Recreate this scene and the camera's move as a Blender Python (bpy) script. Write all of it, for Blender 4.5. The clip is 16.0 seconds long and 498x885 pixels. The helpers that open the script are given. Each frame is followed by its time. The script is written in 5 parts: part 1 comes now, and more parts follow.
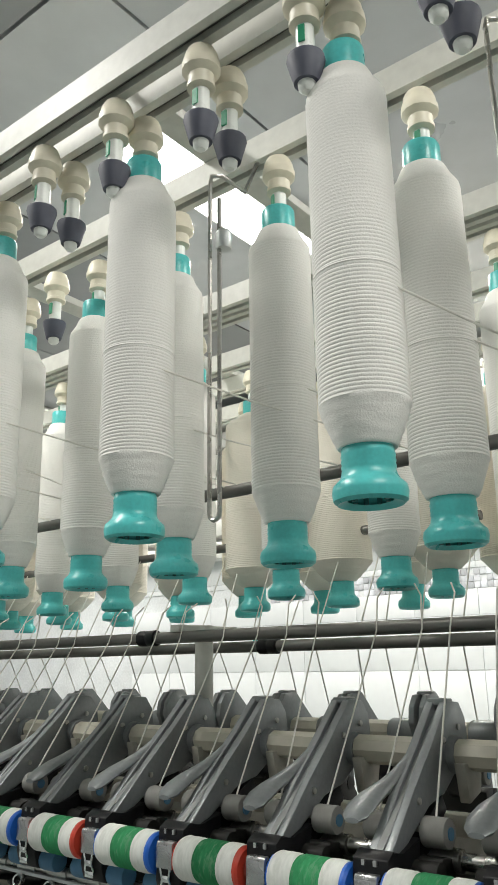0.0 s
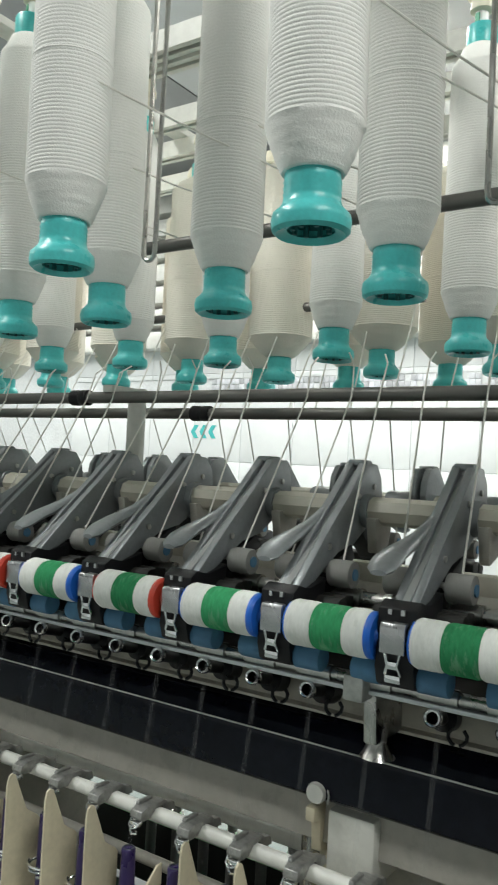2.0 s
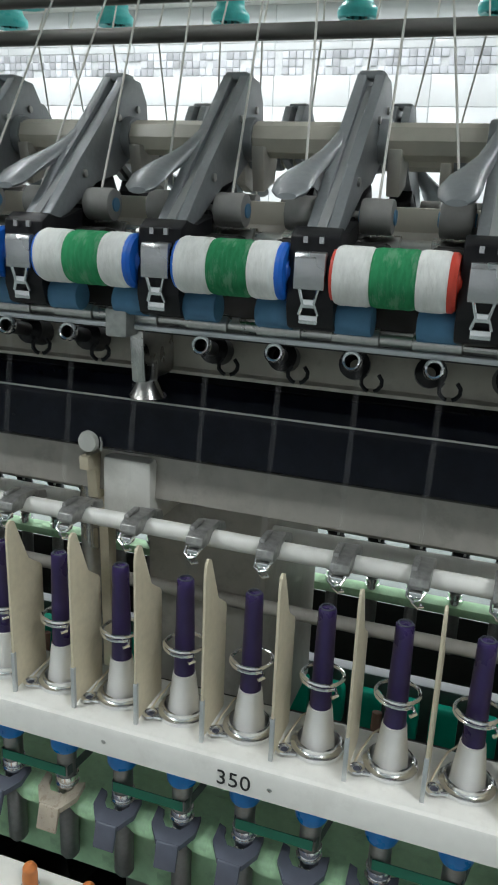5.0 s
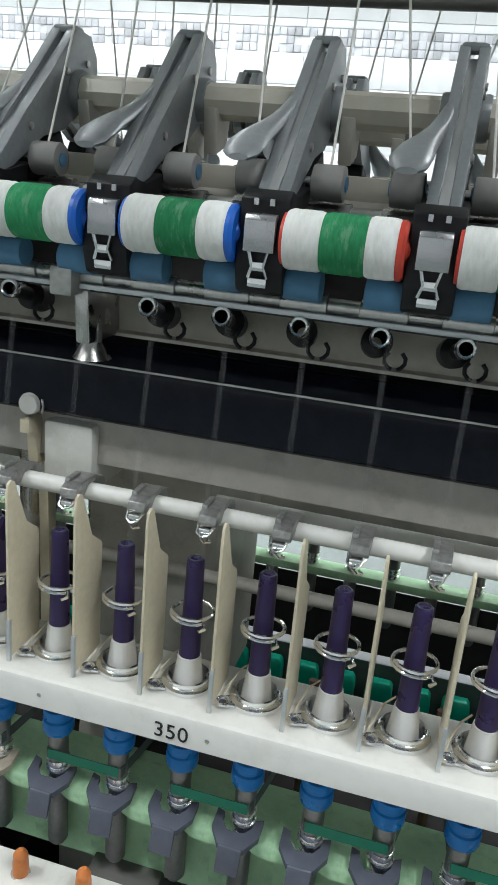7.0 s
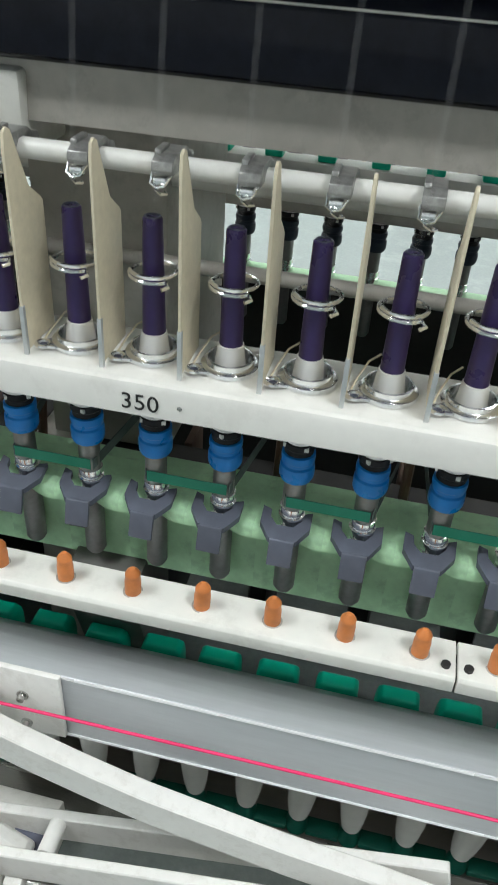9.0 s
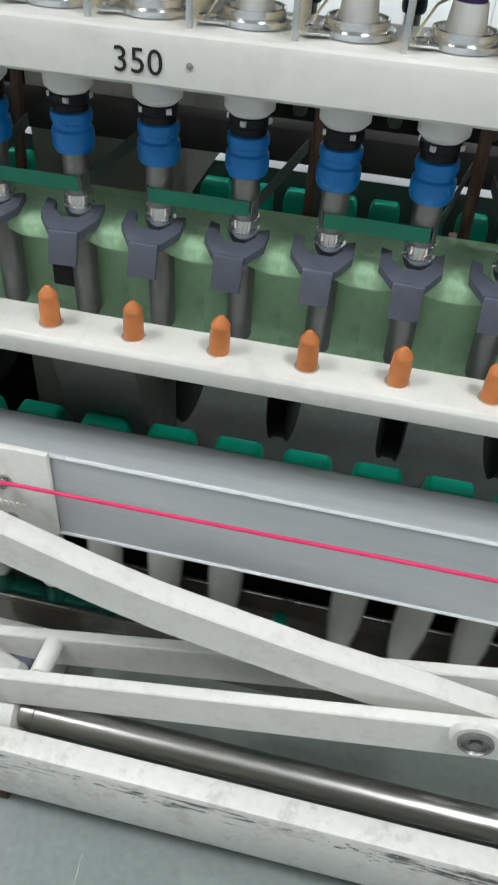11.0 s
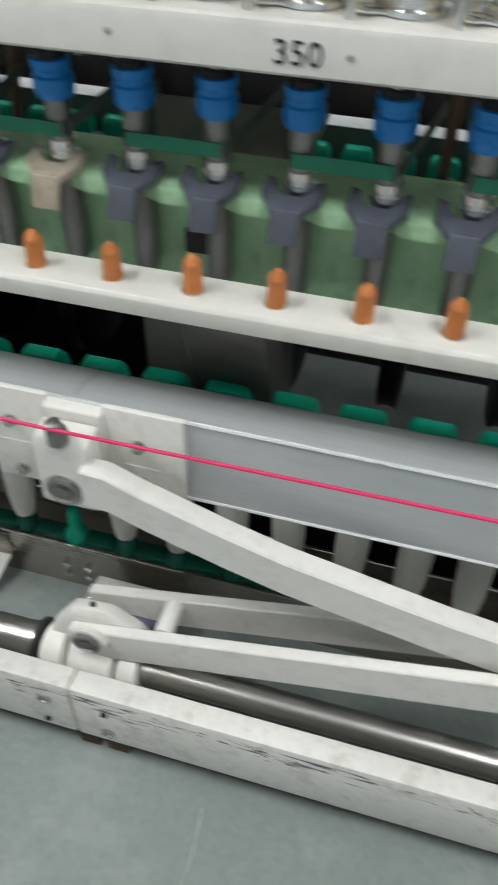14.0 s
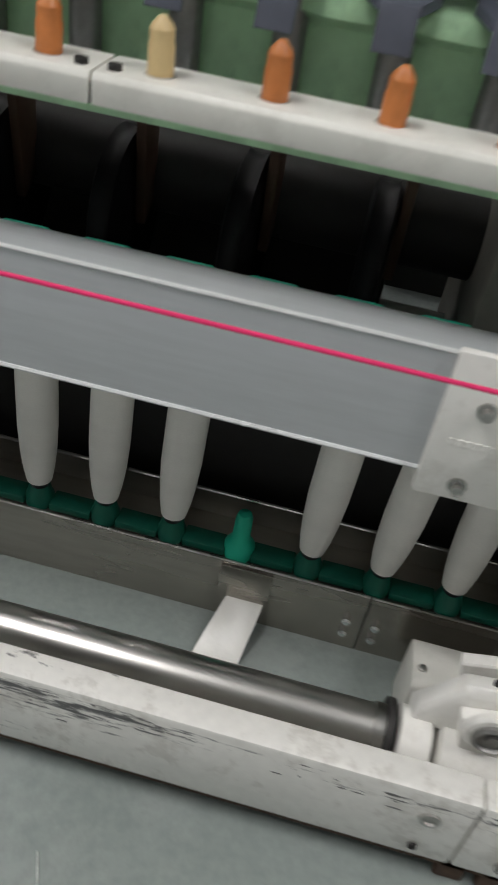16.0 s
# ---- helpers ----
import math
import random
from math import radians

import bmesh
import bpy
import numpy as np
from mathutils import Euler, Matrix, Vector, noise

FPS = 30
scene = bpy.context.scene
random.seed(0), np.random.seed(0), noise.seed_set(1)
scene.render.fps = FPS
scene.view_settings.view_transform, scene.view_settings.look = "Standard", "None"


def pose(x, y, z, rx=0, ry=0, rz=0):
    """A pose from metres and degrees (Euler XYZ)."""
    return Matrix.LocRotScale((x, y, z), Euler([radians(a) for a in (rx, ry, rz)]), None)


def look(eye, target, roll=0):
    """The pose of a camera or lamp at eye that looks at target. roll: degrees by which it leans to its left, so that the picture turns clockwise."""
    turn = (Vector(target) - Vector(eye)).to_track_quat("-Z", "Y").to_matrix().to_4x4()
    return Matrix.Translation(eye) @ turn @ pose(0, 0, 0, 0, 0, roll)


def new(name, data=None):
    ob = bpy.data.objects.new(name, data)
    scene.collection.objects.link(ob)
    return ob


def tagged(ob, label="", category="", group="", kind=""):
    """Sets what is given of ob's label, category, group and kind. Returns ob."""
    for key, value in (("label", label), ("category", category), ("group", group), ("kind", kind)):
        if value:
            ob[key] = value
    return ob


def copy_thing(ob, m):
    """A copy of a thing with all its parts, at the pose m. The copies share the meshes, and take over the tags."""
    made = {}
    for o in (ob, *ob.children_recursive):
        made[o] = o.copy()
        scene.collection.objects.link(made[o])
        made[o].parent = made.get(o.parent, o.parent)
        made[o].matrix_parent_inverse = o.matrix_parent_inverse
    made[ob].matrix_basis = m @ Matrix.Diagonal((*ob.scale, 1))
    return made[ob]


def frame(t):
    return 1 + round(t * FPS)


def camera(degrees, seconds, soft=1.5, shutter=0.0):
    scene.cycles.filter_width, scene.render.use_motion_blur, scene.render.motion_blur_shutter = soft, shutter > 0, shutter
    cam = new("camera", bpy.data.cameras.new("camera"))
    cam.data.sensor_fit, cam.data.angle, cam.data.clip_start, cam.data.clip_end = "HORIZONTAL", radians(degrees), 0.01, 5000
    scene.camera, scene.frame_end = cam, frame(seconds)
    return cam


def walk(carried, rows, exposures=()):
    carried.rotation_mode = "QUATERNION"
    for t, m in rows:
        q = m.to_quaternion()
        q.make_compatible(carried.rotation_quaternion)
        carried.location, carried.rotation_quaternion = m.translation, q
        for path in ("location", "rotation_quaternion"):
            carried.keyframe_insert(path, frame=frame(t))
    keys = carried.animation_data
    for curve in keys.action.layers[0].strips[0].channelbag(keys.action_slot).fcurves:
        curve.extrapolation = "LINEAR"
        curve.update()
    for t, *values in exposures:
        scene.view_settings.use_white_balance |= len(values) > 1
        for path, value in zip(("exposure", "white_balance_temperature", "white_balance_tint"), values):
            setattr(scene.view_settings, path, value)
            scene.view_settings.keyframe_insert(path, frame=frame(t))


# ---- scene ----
cam = camera(35.3, 16.0, shutter=0.3)
PATH = [
    (0, (0.57, -0.027, 1.499), (-0.619, 1.482, 2.056), -0.7),
    (0.5, (0.572, -0.025, 1.499), (-0.601, 1.492, 2.065), -0.9),
    (1, (0.565, -0.016, 1.487), (-0.621, 1.538, 1.909), 0.9),
    (1.5, (0.56, -0.002, 1.465), (-0.636, 1.591, 1.635), 3.3),
    (2, (0.562, 0.01, 1.441), (-0.557, 1.667, 1.508), 2.9),
    (2.5, (0.569, 0.017, 1.434), (-0.409, 1.761, 1.449), 2.2),
    (3, (0.575, 0.026, 1.417), (-0.284, 1.83, 1.316), 0.8),
    (3.5, (0.578, 0.044, 1.397), (-0.254, 1.853, 1.21), 1.3),
    (4, (0.574, 0.063, 1.374), (-0.193, 1.875, 1.014), 2.2),
    (4.5, (0.565, 0.086, 1.35), (-0.123, 1.884, 0.809), 2.2),
    (5, (0.563, 0.101, 1.337), (-0.048, 1.907, 0.734), 2.3),
    (5.2, (0.563, 0.106, 1.333), (-0.023, 1.912, 0.704), 2.2),
    (7.5, (0.564, 0.099, 1.311), (0.114, 1.939, 0.67), 5.1),
    (8, (0.576, 0.123, 1.279), (0.16, 1.854, 0.367), 2.4),
    (8.5, (0.563, 0.14, 1.232), (0.263, 1.761, 0.1), 3.4),
    (9, (0.565, 0.136, 1.197), (0.27, 1.737, 0.035), 4.1),
    (9.5, (0.557, 0.149, 1.09), (0.272, 1.754, -0.069), 4.1),
    (9.7, (0.553, 0.152, 1.04), (0.298, 1.779, -0.095), 4.4),
    (11.8, (0.557, 0.147, 0.949), (0.227, 1.52, -0.468), 2.7),
    (12, (0.564, 0.149, 0.946), (0.216, 1.505, -0.482), 2.3),
    (12.5, (0.558, 0.147, 0.944), (0.258, 1.487, -0.51), 2.9),
    (13, (0.577, 0.165, 0.938), (0.339, 1.489, -0.542), 3.3),
    (13.5, (0.582, 0.179, 0.935), (0.618, 1.508, -0.56), 6.9),
    (14, (0.482, 0.128, 0.959), (0.098, 1.531, -0.414), 1.0),
    (14.5, (0.336, 0.109, 0.96), (-0.194, 1.513, -0.361), -0.0),
    (15, (0.26, 0.087, 0.96), (-0.173, 1.535, -0.35), 2.0),
    (15.5, (0.153, 0.131, 0.899), (-0.124, 1.522, -0.511), 6.3),
    (16, (-0.016, 0.169, 0.732), (-0.184, 1.708, -0.533), 10.1),
]
walk(cam, [(t, look(eye, target, roll)) for t, eye, target, roll in PATH],
     [(0.0, -0.12, 6850, 9.5), (1.0, -0.2, 6750, 9), (1.5, -0.1, 6700, 6.5), (2.0, -0.08, 6600, 6), (2.5, -0.06, 6500, 7), (3.0, 0.03, 6450, 8.5),
      (5.0, -0.05, 6230, 9), (7.5, 0.26, 6200, 10), (9.0, 0.35, 6300, 9), (12.5, 0.08, 6300, 12.5), (13.5, -0.03, 6300, 11), (14.0, 0.12, 6450, 11), (15.0, 0.12, 6500, 11), (15.5, 0.06, 6550, 11), (16.0, -0.16, 6620, 14.5)])

# ---- light ----
FLOOR, CEIL = 0.03, 3.4
TILE_Z = -0.02                  # foot of the tiling
MID = 1.10                      # the machine's middle plane


def make_world():
    w = bpy.data.worlds.new("world")
    w.use_nodes = True
    bg = w.node_tree.nodes["Background"]
    bg.inputs[0].default_value = (0.95, 0.97, 1.0, 1)
    bg.inputs[1].default_value = 0.25
    scene.world = w


make_world()
LAMPS = [(x, y, w) for y, w in ((-0.20, 47.0), (2.12, 44.0), (3.55, 34.0)) for x in (-4.2, -1.22, 1.76)]
for lx, ly, watts in LAMPS:
    data = bpy.data.lights.new("tube_light", "AREA")
    data.shape, data.size, data.size_y, data.energy = "RECTANGLE", 0.28, 1.15, watts
    data.color = (0.975, 0.985, 0.965)
    new("tube_light", data).matrix_world = pose(lx, ly, CEIL - 0.10)


# ---- materials ----
def mat(name, color, rough=0.5, metal=0.0, vary=0.12, grain=60.0, stain=6.0, bump=0.15, dirt=None, dirt_amount=0.0, spec=0.5, alpha=1.0, rand=0.0, stretch=None, island=0.0):
    m = bpy.data.materials.new(name)
    m.use_nodes = True
    t = m.node_tree
    b = t.nodes["Principled BSDF"]
    geo = t.nodes.new("ShaderNodeTexCoord")
    src = geo.outputs["Object"]
    if stretch:
        mp = t.nodes.new("ShaderNodeMapping")
        mp.inputs["Scale"].default_value = stretch
        t.links.new(src, mp.inputs[0])
        src = mp.outputs[0]
    n1, n2 = t.nodes.new("ShaderNodeTexNoise"), t.nodes.new("ShaderNodeTexNoise")
    n1.inputs["Scale"].default_value, n1.inputs["Detail"].default_value = grain, 4
    n2.inputs["Scale"].default_value, n2.inputs["Detail"].default_value = stain, 5
    t.links.new(src, n1.inputs["Vector"])
    t.links.new(src, n2.inputs["Vector"])
    add = t.nodes.new("ShaderNodeMath")
    add.operation = "ADD"
    t.links.new(n1.outputs[0], add.inputs[0])
    t.links.new(n2.outputs[0], add.inputs[1])
    ramp = t.nodes.new("ShaderNodeMapRange")
    ramp.inputs["From Min"].default_value, ramp.inputs["From Max"].default_value = 0.7, 1.3
    ramp.inputs["To Min"].default_value, ramp.inputs["To Max"].default_value = 1 - vary, 1 + vary
    t.links.new(add.outputs[0], ramp.inputs["Value"])
    val = ramp.outputs[0]
    if rand or island:
        info = t.nodes.new("ShaderNodeNewGeometry" if island else "ShaderNodeObjectInfo")
        r = t.nodes.new("ShaderNodeMapRange")
        r.inputs["To Min"].default_value, r.inputs["To Max"].default_value = 1 - max(rand, island), 1 + max(rand, island)
        t.links.new(info.outputs["Random Per Island" if island else "Random"], r.inputs["Value"])
        mul = t.nodes.new("ShaderNodeMath")
        mul.operation = "MULTIPLY"
        t.links.new(val, mul.inputs[0])
        t.links.new(r.outputs[0], mul.inputs[1])
        val = mul.outputs[0]
    hsv = t.nodes.new("ShaderNodeHueSaturation")
    hsv.inputs["Color"].default_value = (*color, 1)
    t.links.new(val, hsv.inputs["Value"])
    out = hsv.outputs[0]
    if dirt:
        mx = t.nodes.new("ShaderNodeMix")
        mx.data_type = "RGBA"
        cut = t.nodes.new("ShaderNodeMapRange")
        cut.inputs["From Min"].default_value, cut.inputs["From Max"].default_value = 0.52, 0.62
        cut.inputs["To Max"].default_value = dirt_amount
        n3 = t.nodes.new("ShaderNodeTexNoise")
        n3.inputs["Scale"].default_value, n3.inputs["Detail"].default_value, n3.inputs["Roughness"].default_value = stain * 3, 8, 0.7
        t.links.new(src, n3.inputs["Vector"])
        t.links.new(n3.outputs[0], cut.inputs["Value"])
        t.links.new(cut.outputs[0], mx.inputs[0])
        t.links.new(out, mx.inputs[6])
        mx.inputs[7].default_value = (*dirt, 1)
        out = mx.outputs[2]
    t.links.new(out, b.inputs["Base Color"])
    rr = t.nodes.new("ShaderNodeMapRange")
    rr.inputs["From Min"].default_value, rr.inputs["From Max"].default_value = 0.3, 0.7
    rr.inputs["To Min"].default_value, rr.inputs["To Max"].default_value = max(rough - 0.08, 0.02), min(rough + 0.1, 1)
    t.links.new(n2.outputs[0], rr.inputs["Value"])
    t.links.new(rr.outputs[0], b.inputs["Roughness"])
    b.inputs["Metallic"].default_value = metal
    b.inputs["Specular IOR Level"].default_value = spec
    if alpha < 1:
        b.inputs["Alpha"].default_value = alpha
    if bump:
        bp = t.nodes.new("ShaderNodeBump")
        bp.inputs["Strength"].default_value, bp.inputs["Distance"].default_value = bump, 0.001
        t.links.new(n1.outputs[0], bp.inputs["Height"])
        t.links.new(bp.outputs[0], b.inputs["Normal"])
    return m


def glow(name, color, strength):
    m = bpy.data.materials.new(name)
    m.use_nodes = True
    b = m.node_tree.nodes["Principled BSDF"]
    b.inputs["Base Color"].default_value = (0.9, 0.9, 0.9, 1)
    b.inputs["Emission Color"].default_value = (*color, 1)
    b.inputs["Emission Strength"].default_value = strength
    return m


M_ROVING = mat("white_roving", (0.86, 0.85, 0.82), 0.95, vary=0.04, grain=500, stain=14, bump=0.5, rand=0.03, spec=0.1)
M_ROVING_BEIGE = mat("ecru_roving", (0.85, 0.81, 0.73), 0.95, vary=0.04, grain=500, stain=14, bump=0.5, rand=0.03, spec=0.1)
M_YARN = mat("white_yarn", (0.90, 0.895, 0.88), 0.9, vary=0.05, grain=700, bump=0.4, spec=0.1, stretch=(1, 1, 6))
M_COP = mat("cop_yarn", (0.87, 0.85, 0.80), 0.9, vary=0.06, grain=500, bump=0.5, spec=0.1, stretch=(1, 1, 5))
M_STRAND = mat("strand", (0.82, 0.80, 0.75), 0.95, vary=0.05, spec=0.1)
M_SPUN = mat("spinning_yarn", (0.85, 0.85, 0.85), 0.9, vary=0.05, alpha=0.022, spec=0.0, bump=0.0)
M_TEAL = mat("teal_plastic", (0.085, 0.55, 0.545), 0.32, vary=0.10, stain=20, grain=250, bump=0.05, rand=0.08)
M_TEAL_DARK = mat("dark_teal_plastic", (0.02, 0.16, 0.16), 0.5, vary=0.1)
M_CREAM = mat("cream_plastic", (0.74, 0.69, 0.56), 0.45, vary=0.08, stain=25, rand=0.08)
M_CLEAR = mat("white_tube_plastic", (0.78, 0.80, 0.77), 0.25, vary=0.05)
M_GREEN_MARK = mat("green_mark", (0.02, 0.28, 0.15), 0.4)
M_CUP = mat("slate_rubber", (0.075, 0.08, 0.11), 0.6, vary=0.15, rand=0.1)
M_ALU = mat("brushed_aluminium", (0.60, 0.62, 0.63), 0.42, 0.75, vary=0.06, grain=120, stain=5, bump=0.08, stretch=(0.15, 1, 1))
M_ALU_BEAM = mat("anodised_aluminium", (0.58, 0.60, 0.62), 0.40, 0.42, vary=0.05, grain=200, stain=3, bump=0.05, stretch=(0.1, 1, 1))
M_RAIL = mat("creel_rail_paint", (0.58, 0.58, 0.54), 0.5, vary=0.08, stain=8)
M_BAR = mat("dark_steel_bar", (0.17, 0.165, 0.155), 0.42, 0.5, vary=0.15, stain=12, stretch=(0.2, 1, 1))
M_BLACK = mat("black_plastic", (0.009, 0.009, 0.011), 0.42, vary=0.2, bump=0.1, spec=0.3)
M_DUCT = mat("black_gloss_duct", (0.006, 0.007, 0.013), 0.14, vary=0.25, grain=90, stain=4, bump=0.03, spec=0.22, dirt=(0.06, 0.06, 0.07), dirt_amount=0.04)
M_ARM = mat("grey_arm_paint", (0.245, 0.26, 0.27), 0.36, 0.3, vary=0.09, grain=180, stain=20, bump=0.08, rand=0.08)
M_ARM_LIGHT = mat("bare_arm_channel", (0.42, 0.43, 0.435), 0.35, 0.6, vary=0.1, grain=150, stain=20, stretch=(1, 0.2, 0.2))
M_BEIGE_TUBE = mat("beige_enamel", (0.55, 0.52, 0.44), 0.4, vary=0.07, stain=9)
M_CHROME = mat("chrome", (0.86, 0.87, 0.88), 0.16, 1.0, vary=0.05, bump=0.0)
M_STEEL = mat("worn_steel", (0.50, 0.49, 0.47), 0.28, 1.0, vary=0.12, grain=120, stain=20, bump=0.06)
M_CLIP = mat("clip_steel", (0.52, 0.52, 0.53), 0.30, 0.85, vary=0.08)
M_COT = mat("blue_rubber", (0.075, 0.20, 0.34), 0.6, vary=0.12, stain=30, rand=0.1)
M_GREY_COT = mat("grey_rubber", (0.24, 0.235, 0.225), 0.7, vary=0.12, stain=30, rand=0.1)
M_FELT_WHITE = mat("white_felt", (0.76, 0.77, 0.74), 0.98, vary=0.09, grain=300, stain=40, dirt=(0.50, 0.52, 0.46), dirt_amount=0.28, bump=0.8, spec=0.05, rand=0.05, stretch=(1, 0.3, 0.3))
M_FELT_GREEN = mat("green_felt", (0.045, 0.27, 0.115), 0.95, vary=0.2, grain=300, stain=40, bump=0.8, spec=0.05, rand=0.30, stretch=(1, 0.3, 0.3), dirt=(0.30, 0.42, 0.32), dirt_amount=0.3)
M_BLUE_CAP = mat("blue_cap", (0.015, 0.14, 0.62), 0.4)
M_RED_CAP = mat("red_cap", (0.60, 0.06, 0.035), 0.4)
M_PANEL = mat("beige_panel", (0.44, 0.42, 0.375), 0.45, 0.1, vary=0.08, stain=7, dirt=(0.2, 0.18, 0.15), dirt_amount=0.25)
M_WHITE = mat("ivory_enamel", (0.76, 0.755, 0.70), 0.35, vary=0.04, grain=50, stain=7, bump=0.05, dirt=(0.40, 0.38, 0.33), dirt_amount=0.18)
M_RAIL_WHITE = mat("white_rail_enamel", (0.77, 0.765, 0.72), 0.35, vary=0.04, grain=60, stain=8, bump=0.05, dirt=(0.45, 0.43, 0.38), dirt_amount=0.15)
M_SEP = mat("cream_separator", (0.68, 0.61, 0.45), 0.45, vary=0.07, stain=16, grain=140, bump=0.06, rand=0.06)
M_LAPPET = mat("lappet_alloy", (0.38, 0.39, 0.37), 0.38, 0.6, vary=0.22, grain=140, stain=40, bump=0.2)
M_CAST = mat("bright_guide_casting", (0.36, 0.36, 0.345), 0.40, 0.6, vary=0.25, grain=160, stain=50, bump=0.3)
M_PURPLE = mat("purple_tube", (0.036, 0.020, 0.105), 0.32, vary=0.10, stain=30, bump=0.05, rand=0.08)
M_WHARF = mat("blue_wharf", (0.007, 0.215, 0.64), 0.3, vary=0.08, stain=40, rand=0.06)
M_DULL = mat("dull_turned_steel", (0.30, 0.295, 0.285), 0.42, 0.85, vary=0.12, grain=160, stain=25, bump=0.08)
# the blue wharf with the far side's shade put into its colour
M_WHARF_SHADED = mat("shaded_wharf", (0.010, 0.022, 0.045), 0.45, vary=0.15)
M_MINT = mat("mint_green_casting", (0.43, 0.69, 0.42), 0.48, vary=0.08, grain=120, stain=9, bump=0.12, dirt=(0.16, 0.28, 0.17), dirt_amount=0.3)
M_TAPE = mat("green_tape", (0.01, 0.19, 0.115), 0.55, vary=0.1)
M_TAPE_BACK = mat("grey_tape", (0.10, 0.13, 0.12), 0.6, vary=0.1)
M_LEVER = mat("slate_lever", (0.085, 0.095, 0.125), 0.5, vary=0.12, stain=30, rand=0.1)
M_LEVER_TAN = mat("tan_lever", (0.42, 0.37, 0.29), 0.5, vary=0.15, stain=40, dirt=(0.2, 0.15, 0.1), dirt_amount=0.5)
M_PEG = mat("orange_peg", (0.60, 0.20, 0.055), 0.42, vary=0.12, stain=60, bump=0.05, rand=0.12)
M_PEG_PALE = mat("pale_peg", (0.70, 0.52, 0.26), 0.42, vary=0.1)
M_GRIP = mat("green_gripper", (0.0, 0.47, 0.30), 0.45, vary=0.08, rand=0.06)
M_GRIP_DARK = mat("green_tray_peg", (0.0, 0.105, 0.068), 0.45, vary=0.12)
M_PINK = mat("pink_cord", (0.85, 0.03, 0.16), 0.6, vary=0.08, grain=900)
M_CHIPPED = mat("chipped_white_paint", (0.82, 0.81, 0.77), 0.38, vary=0.03, stain=14, grain=90, dirt=(0.42, 0.38, 0.31), dirt_amount=0.16)
M_RUST = mat("rusty_foot", (0.07, 0.04, 0.026), 0.85, vary=0.3, grain=150, bump=0.4)
M_SHAFT = mat("polished_shaft", (0.60, 0.585, 0.56), 0.33, 1.0, vary=0.04, grain=200, stain=4, bump=0.03, stretch=(0.1, 1, 1))
M_SUCTION = mat("beige_suction_sheet", (0.50, 0.47, 0.40), 0.42, vary=0.07, stain=8, dirt=(0.25, 0.22, 0.18), dirt_amount=0.3)
M_CHIP = mat("bare_grey_steel", (0.15, 0.148, 0.145), 0.5, 0.3, vary=0.3, grain=300, stain=60)
M_EDGE = mat("bright_extruded_edge", (0.82, 0.83, 0.83), 0.3, 0.25, vary=0.05)
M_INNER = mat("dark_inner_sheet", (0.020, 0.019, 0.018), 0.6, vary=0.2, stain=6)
M_BROWN = mat("brown_pulley", (0.10, 0.055, 0.035), 0.5, vary=0.2)
M_TRAY = mat("stainless_tray", (0.40, 0.37, 0.33), 0.28, 0.9, vary=0.1, grain=100, stain=6, stretch=(0.15, 1, 1))
M_INK = mat("black_ink", (0.015, 0.015, 0.015), 0.5)
M_FLOOR = mat("grey_green_floor_paint", (0.235, 0.27, 0.257), 0.36, vary=0.11, grain=120, stain=2.4, bump=0.08, dirt=(0.36, 0.39, 0.37), dirt_amount=0.38)
M_YELLOW = mat("yellow_floor_line", (0.50, 0.36, 0.12), 0.5, vary=0.3, grain=80, stain=9, dirt=(0.26, 0.29, 0.27), dirt_amount=0.7)
M_SCRATCH = mat("pale_scratch", (0.42, 0.45, 0.43), 0.6, vary=0.3, grain=300, stain=60)
M_CEIL = mat("ceiling_sheet", (0.46, 0.47, 0.48), 0.35, 0.2, vary=0.06, grain=8, stain=1.2, bump=0.03, island=0.34)
M_WALL = mat("white_wall_tile", (0.84, 0.86, 0.87), 0.2, vary=0.02, grain=20, stain=2, bump=0.02)
M_GROUT = mat("tile_joint", (0.74, 0.76, 0.77), 0.7)
M_MOSAIC = mat("mosaic_tile", (0.66, 0.67, 0.71), 0.3, vary=0.05, rand=0.33)
M_TUBE = glow("lamp_diffuser", (0.97, 0.99, 1.0), 6.0)


